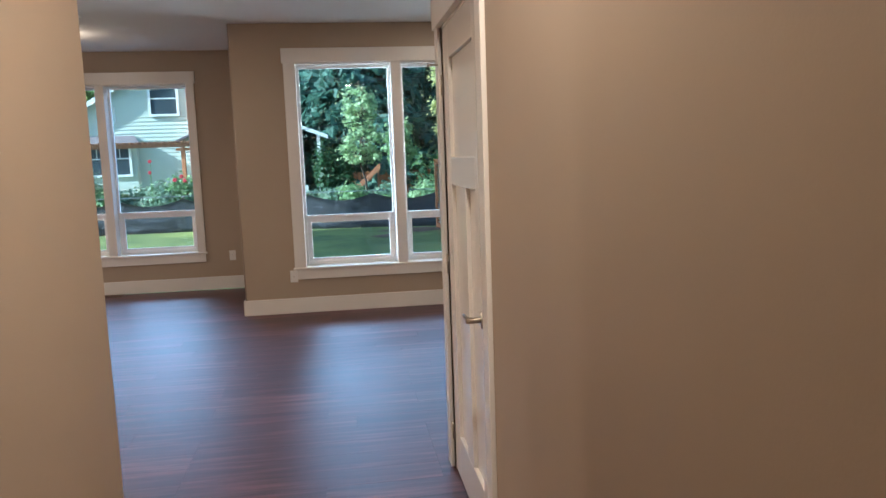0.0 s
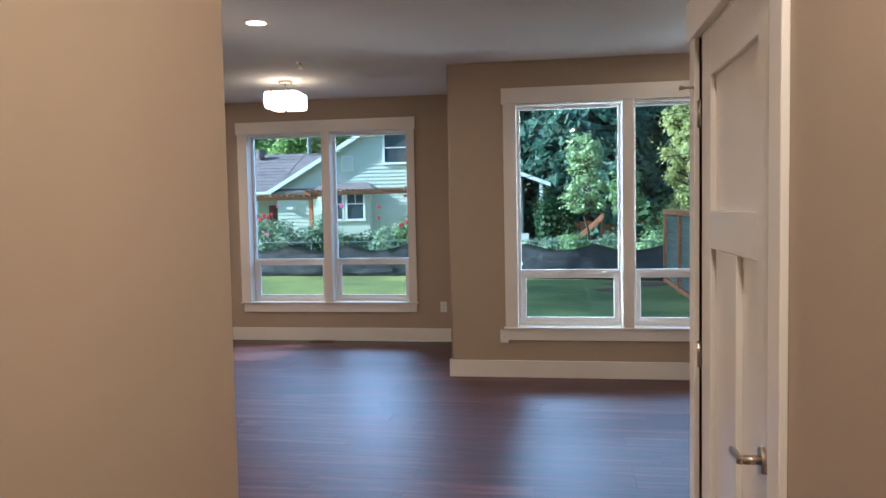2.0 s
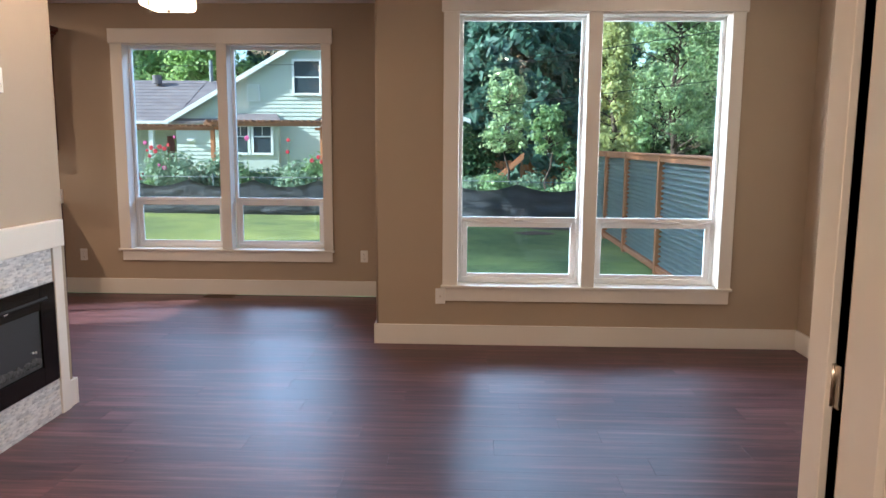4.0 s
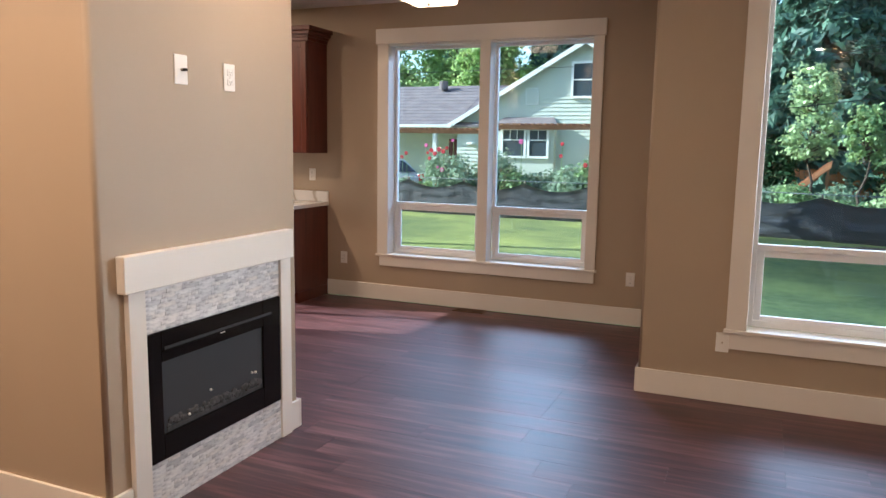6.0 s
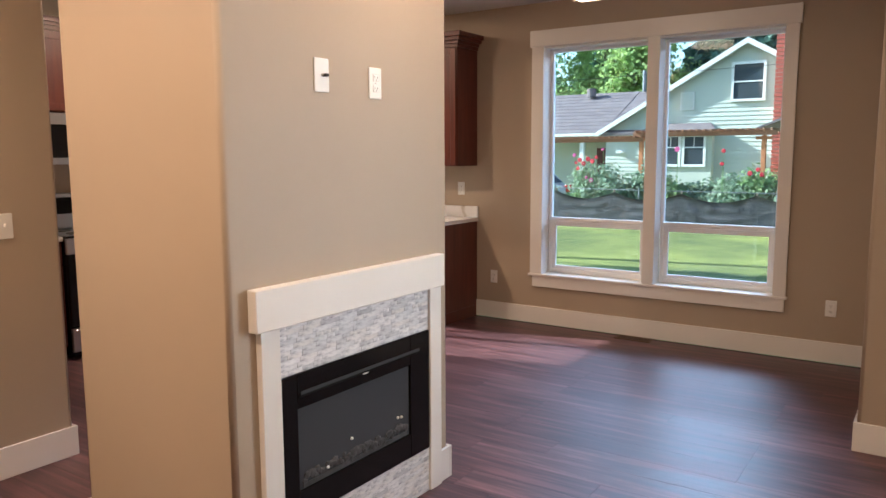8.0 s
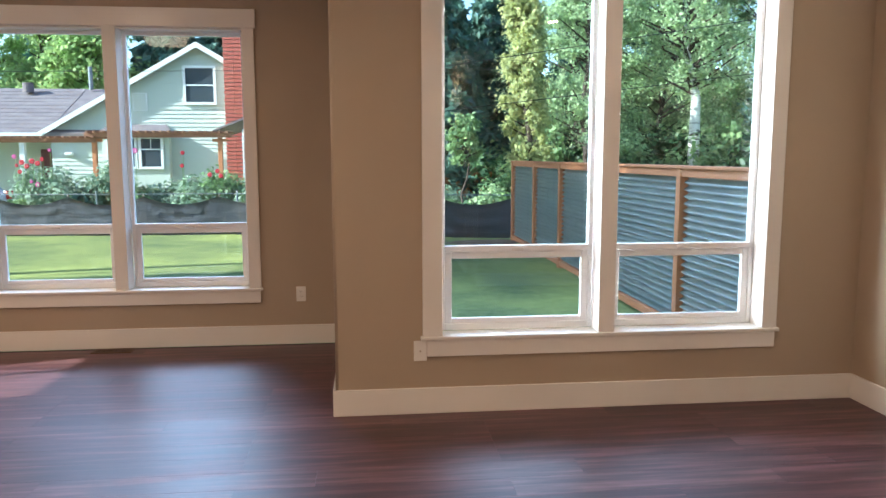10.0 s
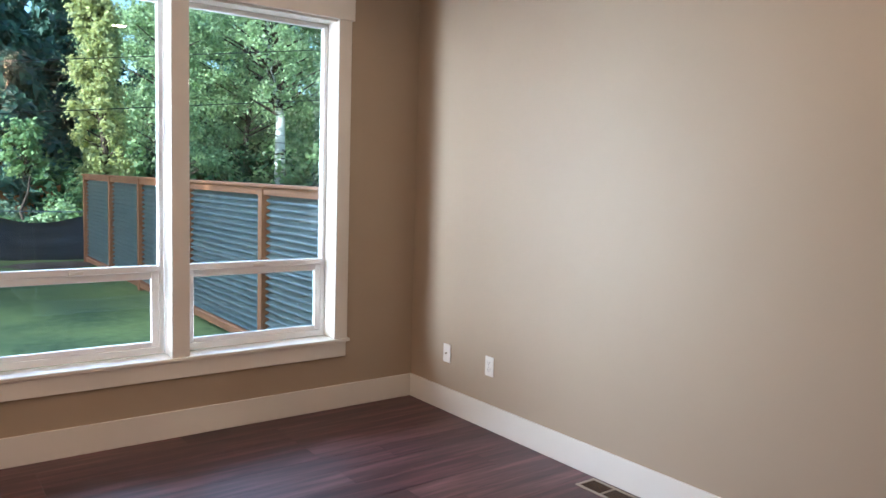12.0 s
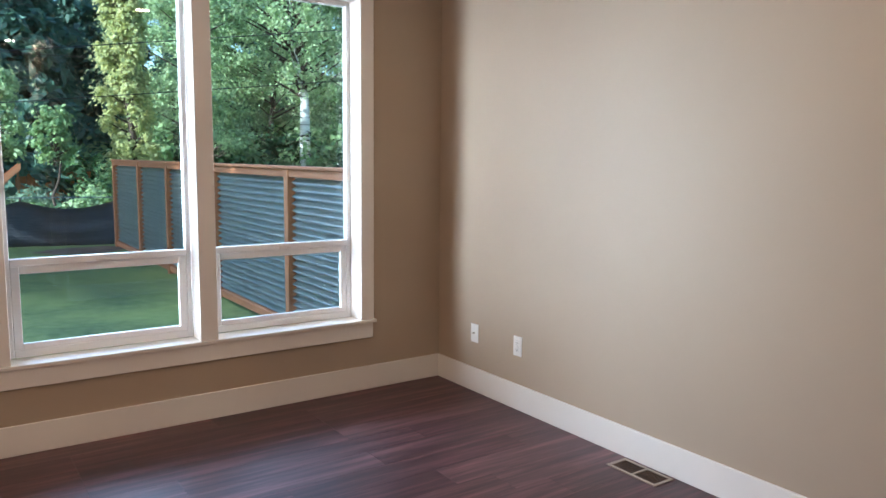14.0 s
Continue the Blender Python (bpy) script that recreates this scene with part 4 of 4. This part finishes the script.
zl, zr = PKZ - SL * (PKX - HL), PKZ - SL * (HR - PKX)
poly = [(HL, GZ), (HR, GZ), (HR, zr), (PKX, PKZ), (HL, zl)]
front = [bm.verts.new((x, 0, z)) for x, z in poly]
back = [bm.verts.new((x, 9, z)) for x, z in poly]
bm.faces.new(front)
bm.faces.new(back[::-1])
for i in range(5):
    bm.faces.new((front[i], back[i], back[(i + 1) % 5], front[(i + 1) % 5]))
part("wall", bm, M_SIDING, hs)
# lap siding boards on the gable front
z = GZ
i = 0
while z < PKZ - .2:
    lim = lambda zz: (HL + max(0, (zz - zl) / SL) if zz > zl else HL, HR - max(0, (zz - zr) / SL) if zz > zr else HR)
    x0, x1 = lim(z + .17)
    bm = B()
    vs = [bm.verts.new(c) for c in ((x0, -.004, z + .17), (x1, -.004, z + .17), (x1, -.034, z), (x0, -.034, z), (x0, 0, z), (x1, 0, z))]
    bm.faces.new((vs[0], vs[3], vs[2], vs[1]))
    bm.faces.new((vs[3], vs[4], vs[5], vs[2]))
    part("siding_board", bm, M_SIDING, hs)
    z += .17
    i += 1


def slab(name, pts, thick, mat, parent, label=""):
    bm = B()
    f = bm.faces.new([bm.verts.new(p) for p in pts])
    r = bmesh.ops.extrude_face_region(bm, geom=[f])
    bmesh.ops.translate(bm, verts=[v for v in r["geom"] if isinstance(v, bmesh.types.BMVert)], vec=(0, 0, -thick))
    bmesh.ops.recalc_face_normals(bm, faces=bm.faces)
    return part(name, bm, mat, parent, label)


ov = .35
slab("roof", [(PKX, -ov, PKZ + .12), (PKX, 9.3, PKZ + .12), (HL - .35, 9.3, zl - .08), (HL - .35, -ov, zl - .08)], .1, M_SHINGLE, hs)
slab("roof", [(PKX, -ov, PKZ + .12), (HR + .35, -ov, zr - .08), (HR + .35, 9.3, zr - .08), (PKX, 9.3, PKZ + .12)], .1, M_SHINGLE, hs)
for xe, ze in ((HL - .35, zl - .08), (HR + .35, zr - .08)):
    slab("fascia_board", [(PKX, -ov - .03, PKZ + .14), (xe, -ov - .03, ze + .02), (xe, -ov, ze + .02), (PKX, -ov, PKZ + .14)], .22, M_WHITE, hs, "white fascia board")


def house_window(x0, x1, z0, z1, y=-.06, split=.5, mull=0):
    w = part("window", bx(B(), x0 + .08, x1 - .08, y - .03, y + .01, z0 + .08, z1 - .08), M_DARKGLASS, hs, "dark glass window with white frame")
    bm = B()
    t = .1
    bx(bm, x0, x0 + t, y - .07, y, z0, z1)
    bx(bm, x1 - t, x1, y - .07, y, z0, z1)
    bx(bm, x0 + t, x1 - t, y - .07, y, z0, z0 + t)
    bx(bm, x0 + t, x1 - t, y - .07, y, z1 - t, z1)
    zz = z0 + (z1 - z0) * split
    bx(bm, x0 + t, x1 - t, y - .055, y, zz - .025, zz + .025)
    for k in range(mull):
        xx = x0 + t + (x1 - x0 - 2 * t) * (k + 1) / (mull + 1)
        bx(bm, xx - .015, xx + .015, y - .05, y, zz, z1 - t)
    part("frame", bm, M_WHITE, w)


house_window(-7.38, -6.1, 3.5, 5.03)
house_window(-10.3, -9.15, .95, 2.25, -.45, .6, 2)
house_window(-9.1, -8.15, .95, 2.25, -.45, .6, 1)
part("bay_wall", bx(B(), -10.5, -7.95, -.42, 0, .2, 2.26), M_SIDING, hs)
slab("bay_roof", [(-10.75, -.75, 2.26), (-7.65, -.75, 2.26), (-8.1, -.02, 2.72), (-10.3, -.02, 2.72)], .05, M_SHINGLE, hs)
vt = part("gable_vent", bx(B(), -9.35, -8.8, -.08, 0, 3.25, 3.95), M_WHITE, hs)
for i in range(9):
    part("slat", bx(B(), -9.3, -8.85, -.105, -.08, 3.3 + i * .07, 3.345 + i * .07), M_SIDING, vt)
part("porch_light", bx(B(), -12.0, -11.7, -.25, 0, 1.5, 1.62, .03, 2), M_WHITE, hs)
ch = part("chimney", bx(B(), -5.70, -4.53, -.46, 0, GZ, 8.2), mottled("pale_mortar", (.42, .30, .27), (.5, .38, .34), .9), hs, "tall red brick chimney")
rows = int((8.2 - GZ) / .15)
brick = mesh("brick", bx(B(), -.195, .195, -.045, .02, 0, .118, .004), M_BRICK)
for i in range(rows):
    for j in range(3):
        ob = new("brick", brick)
        ob.location = (-5.115 + (j - 1) * .4 + (.006 if i % 2 else -.006), -.475, GZ + i * .15)
        ob.parent = ch
# single-storey wing, roof sloping towards the garden
part("wing_wall", bx(B(), -23, HL, 1.6, 8, GZ, 2.4), M_SIDING, hs)
slab("wing_roof", [(-23.3, -.3, 2.38), (-10.3, -.3, 2.38), (-10.3, 4.3, 4.45), (-23.3, 4.3, 4.45)], .12, M_SHINGLE, hs)
slab("wing_roof", [(-23.3, 4.3, 4.45), (-10.3, 4.3, 4.45), (-10.3, 9, 2.4), (-23.3, 9, 2.4)], .12, M_SHINGLE, hs)
for i in range(12):
    y0 = -.3 + i * 4.6 / 12
    zc = 2.38 + (y0 + .3) * .45
    slab("shingle_row", [(-23.3, y0, zc + .03), (-12.6, y0, zc + .03), (-12.6 + .0, y0 + .4, zc + .19), (-23.3, y0 + .4, zc + .19)], .05, M_SHINGLE, hs)
part("gutter", bx(B(), -23.3, -12.7, -.42, -.3, 2.25, 2.38, .01), M_WHITE, hs, "white gutter")
part("porch_post", bx(B(), -13.75, -13.55, -.1, .1, GZ, 2.28), M_WHITE, hs)
part("front_door", bx(B(), -13.6, -12.75, 1.52, 1.6, GZ + .1, 1.75), material("dark_red_door", (.12, .02, .02), .5), hs, "dark red front door")
part("roof_vent", cyl(B(), (-14.8, 3.6, 4.45), .22, .4, "z", 14), M_SHINGLE, hs)
part("roof_pipe", cyl(B(), (-12.3, 4.0, 4.9), .09, 1.0, "z", 10), M_GALV, hs)

# ---- parked car ----
M_CAR = material("white_car_paint", (.72, .74, .76), .2)
car = thing("car", "white parked car with red tail lights behind garden", "car", at=(-13.3, 20.7, GZ), rz=160)
bm = B()
prof = [(-2.2, .35), (-2.2, .95), (-1.9, 1.0), (-1.2, 1.5), (.7, 1.5), (1.25, 1.02), (2.1, .9), (2.2, .35)]
a = [bm.verts.new((x, -.88, z)) for x, z in prof]
b = [bm.verts.new((x, .88, z)) for x, z in prof]
bm.faces.new(a)
bm.faces.new(b[::-1])
for i in range(len(prof)):
    bm.faces.new((a[i], b[i], b[(i + 1) % len(prof)], a[(i + 1) % len(prof)]))
bmesh.ops.recalc_face_normals(bm, faces=bm.faces)
bmesh.ops.bevel(bm, geom=bm.edges[:], offset=.06, segments=3, affect="EDGES")
part("body", bm, M_CAR, car, "", True)
for s in (-1, 1):
    part("side_window", bx(B(), -1.15, .75, s * .885 - .01, s * .885 + .01, 1.03, 1.4, .01), M_DARKGLASS, car)
    part("tail_light", bx(B(), -2.24, -2.1, s * .72 - .14, s * .72 + .14, .72, .98, .02, 2), material("red_lamp_glass", (.5, .02, .015), .2), car, "red tail light")
    for x in (-1.4, 1.4):
        w = part("wheel", cyl(B(), (x, s * .8, .32), .32, .2, "y", 24), material("black_tyre", (.02, .02, .02), .8), car, "", True)
        part("rim", cyl(B(), (x, s * .905, .32), .2, .01, "y", 20), M_STEEL, w)
bm = B()
vs = [bm.verts.new(c) for c in ((-1.93, -.7, 1.06), (-1.93, .7, 1.06), (-1.28, .66, 1.46), (-1.28, -.66, 1.46))]
bm.faces.new(vs)
bmesh.ops.solidify(bm, geom=bm.faces[:], thickness=.03)
part("rear_window", bm, M_DARKGLASS, car)

# ---- garden shed with porch ----
sh = thing("shed", "small grey shed with white-posted porch roof in garden", "shed", at=(0, 20.3, 0))
part("wall", bx(B(), -3.6, -.35, .9, 3.2, GZ, 2.5), M_EXT, sh)
slab("roof", [(.7, -.1, 2.27), (.7, 3.5, 2.27), (-2.0, 3.5, 3.33), (-2.0, -.1, 3.33)], .07, M_SHINGLE, sh)
slab("roof", [(-4.6, -.1, 2.27), (-2.0, -.1, 3.33), (-2.0, 3.5, 3.33), (-4.6, 3.5, 2.27)], .07, M_SHINGLE, sh)
slab("fascia_board", [(.7, -.14, 2.3), (.7, -.1, 2.3), (-2.0, -.1, 3.36), (-2.0, -.14, 3.36)], .14, M_WHITE, sh, "white fascia board")
part("post", bx(B(), .3, .42, 0, .12, GZ, 2.3), M_WHITE, sh, "white porch post")
part("post", bx(B(), -3.7, -3.58, 0, .12, GZ, 2.3), M_WHITE, sh, "white porch post")
part("porch_rail", bx(B(), -.6, -.1, .05, .1, GZ + .7, GZ + 1.1), M_WHITE, sh)

# ---- board fence and slide in the far garden ----
bf = thing("board_fence", "low orange wooden board fence behind garden shrubs", "fence", at=(0, 21.6, 0))
for i in range(26):
    x = .7 + i * .15
    part("board", bx(B(), x, x + .138, -.01, .01, GZ, .88 + .02 * math.sin(i * 2.3), .003), M_CEDAR, bf)
part("rail", bx(B(), .7, 4.6, .012, .05, .5, .58), M_CEDARX, bf)
sl = thing("play_slide", "orange plastic play slide in far garden", "play slide", at=(1.3, 20.4, GZ))
M_ORANGE = material("orange_plastic", (.50, .22, .11), .5)
slab("chute", [(0, 0, .5), (1.25, 0, 1.62), (1.25, .45, 1.62), (0, .45, .5)], .05, M_ORANGE, sl)
for y in (-.03, .45):
    slab("side_wall", [(0, y, .68), (1.25, y, 1.8), (1.25, y + .03, 1.8), (0, y + .03, .68)], .2, M_ORANGE, sl)
for x, z in ((1.15, 1.5), (.1, .5)):
    part("leg", bx(B(), x, x + .06, .15, .21, 0, z), M_ORANGE, sl)

# ---- overhead wires ----
M_WIRE = material("black_cable", (.03, .03, .03), .6)
for y, z0, slope, lab in ((12.0, 2.95, .165, "upper"), (12.4, 2.1, .13, "lower"), (22.0, 4.25, .005, "house")):
    bm = B()
    x0 = -40 if lab == "house" else -2
    pts = [(x0 + i * 2.0, y, z0 + slope * (x0 + i * 2.0) + .0012 * (i - 10) ** 2) for i in range(24)]
    for p, q in zip(pts, pts[1:]):
        limb(bm, p, q, .009, .009, 5)
    solid("overhead_cable", bm, M_WIRE, "thin dark overhead cable crossing garden", "overhead cable", "overhead cables")
# ---- far woods ----
rs = np.random.RandomState(5)
n = 30000
ang = rs.uniform(radians(-20), radians(200), n)
rad = rs.uniform(52, 66, n)
hh = rs.uniform(0, 1, n) * (7 + 2 * np.sin(ang * 23) + 2 * np.sin(ang * 61))
cen = np.stack([rad * np.cos(ang), rad * np.sin(ang), GZ + hh], 1)
ob = new("far_trees", leaves_mesh("far_trees", cen, -np.stack([np.cos(ang), np.sin(ang), -.3 * np.ones(n)], 1), 1.3, L_CONIFER, rs, 1.5))
tagged(ob, "dark mass of distant woods around garden", "woods", "", "structure")

# ---- stone strips of the fireplace ----
M_MARBLE = material("stacked_grey_marble", (.6, .6, .6), .35)
_oi = node(M_MARBLE, "ObjectInfo")
_c1 = ramp(M_MARBLE, _oi.outputs["Random"], [(0, (.50, .50, .52)), (.18, (.70, .71, .72)), (.6, (.84, .84, .84)), (1, (.76, .74, .71))])
_v = coords(M_MARBLE, (1, .42, 1.6))
_c2 = ramp(M_MARBLE, noise_tex(M_MARBLE, _v, 45, 5, .7), [(.36, (.40, .41, .44)), (.47, (.82, .82, .84)), (.6, (1, 1, 1))])
_m = M_MARBLE.node_tree.nodes.new("ShaderNodeMixRGB")
_m.blend_type = "MULTIPLY"
_m.inputs[0].default_value = 1
wire(M_MARBLE, _c1, _m.inputs[1])
wire(M_MARBLE, _c2, _m.inputs[2])
wire(M_MARBLE, _m.outputs[0], principled(M_MARBLE).inputs["Base Color"])
bump(M_MARBLE, noise_tex(M_MARBLE, _v, 120, 3), .15, .001)
strip_meshes = {}


def strip_mesh(l, d):
    key = (l, d)
    if key not in strip_meshes:
        strip_meshes[key] = mesh("stone_strip", bx(B(), 0, d, 0, l / 1000, 0, .0175, .0007), M_MARBLE)
    return strip_meshes[key]


rng = random.Random(11)
for z0, z1 in ((0.0, .200), (.733, .911)):
    z = z0
    while z + .0168 < z1 + .002:
        y = -2.407
        while y < -1.542:
            l = rng.choice((40, 55, 70, 85, 100, 120))
            if y + l / 1000 > -1.541 - .03:
                l = round((-1.541 - y) * 1000)
            ob = new("stone_strip", strip_mesh(l - 1, rng.choice((.0085, .009, .0093))))
            ob.location = (.006, y, z)
            ob.parent = fs
            y += l / 1000
        z += .0178

# ---- floor planks ----
M_PLANK = material("dark_walnut_plank", (.1, .05, .04), .34)
_oi = node(M_PLANK, "ObjectInfo")
_tone = ramp(M_PLANK, _oi.outputs["Random"], [(0, (.070, .032, .034)), (.5, (.088, .041, .042)), (1, (.108, .054, .055))])
_t, _mp = node(M_PLANK, "TexCoord"), node(M_PLANK, "Mapping")
_mp.inputs["Scale"].default_value = (.8, 12, 12)
_add = M_PLANK.node_tree.nodes.new("ShaderNodeVectorMath")
_cmb = node(M_PLANK, "CombineXYZ")
wire(M_PLANK, math_node(M_PLANK, "MULTIPLY", _oi.outputs["Random"], 60.0), _cmb.inputs[0])
wire(M_PLANK, math_node(M_PLANK, "MULTIPLY", _oi.outputs["Random"], 17.0), _cmb.inputs[1])
wire(M_PLANK, _t.outputs["Object"], _mp.inputs["Vector"])
wire(M_PLANK, _mp.outputs[0], _add.inputs[0])
wire(M_PLANK, _cmb.outputs[0], _add.inputs[1])
_gr = noise_tex(M_PLANK, _add.outputs[0], 1.6, 7, .68)
_grain = ramp(M_PLANK, _gr, [(.33, (.34, .31, .33)), (.5, (.92, .92, .92)), (.67, (2.1, 2.0, 2.05))])
_m = M_PLANK.node_tree.nodes.new("ShaderNodeMixRGB")
_m.blend_type = "MULTIPLY"
_m.inputs[0].default_value = 1
wire(M_PLANK, _tone, _m.inputs[1])
wire(M_PLANK, _grain, _m.inputs[2])
wire(M_PLANK, _m.outputs[0], principled(M_PLANK).inputs["Base Color"])
principled(M_PLANK).inputs["Specular IOR Level"].default_value = .44
_r = M_PLANK.node_tree.nodes.new("ShaderNodeMapRange")
_r.inputs["To Min"].default_value, _r.inputs["To Max"].default_value = .30, .58
wire(M_PLANK, _gr, _r.inputs["Value"])
wire(M_PLANK, _r.outputs[0], principled(M_PLANK).inputs["Roughness"])
bump(M_PLANK, _gr, .22, .0016)
floor_ob = bpy.data.objects["floor"]
PW, PL = .180, 1.22
plank_meshes = {}


def plank_mesh(l):
    if l not in plank_meshes:
        plank_meshes[l] = mesh("plank", bx(B(), .0004, l / 1000 - .0002, .0002, PW - .0002, -.0075, 0, .0004), M_PLANK)
    return plank_meshes[l]


def lay(x0, x1, y0, y1, seed):
    """Planks along x; cut to the room at both ends."""
    r = random.Random(seed)
    y = y0
    while y < y1 - .001:
        x = x0
        first = True
        while x < x1 - .001:
            l = r.choice((260, 420, 610, 800, 980)) if first else 1220
            first = False
            if x + l / 1000 > x1:
                l = round((x1 - x) * 1000)
            if l > 10:
                ob = new("plank", plank_mesh(l))
                ob.location = (x, y, 0)
                ob.parent = floor_ob
            x += l / 1000
        y += PW


lay(-5.55, 3.06, -4.85, -4.85 + 27 * PW, 1)
lay(-5.55, -.002, -4.85 + 27 * PW, -4.85 + 36 * PW, 2)
lay(.2, 1.5, -4.85 - 20 * PW, -4.85, 3)
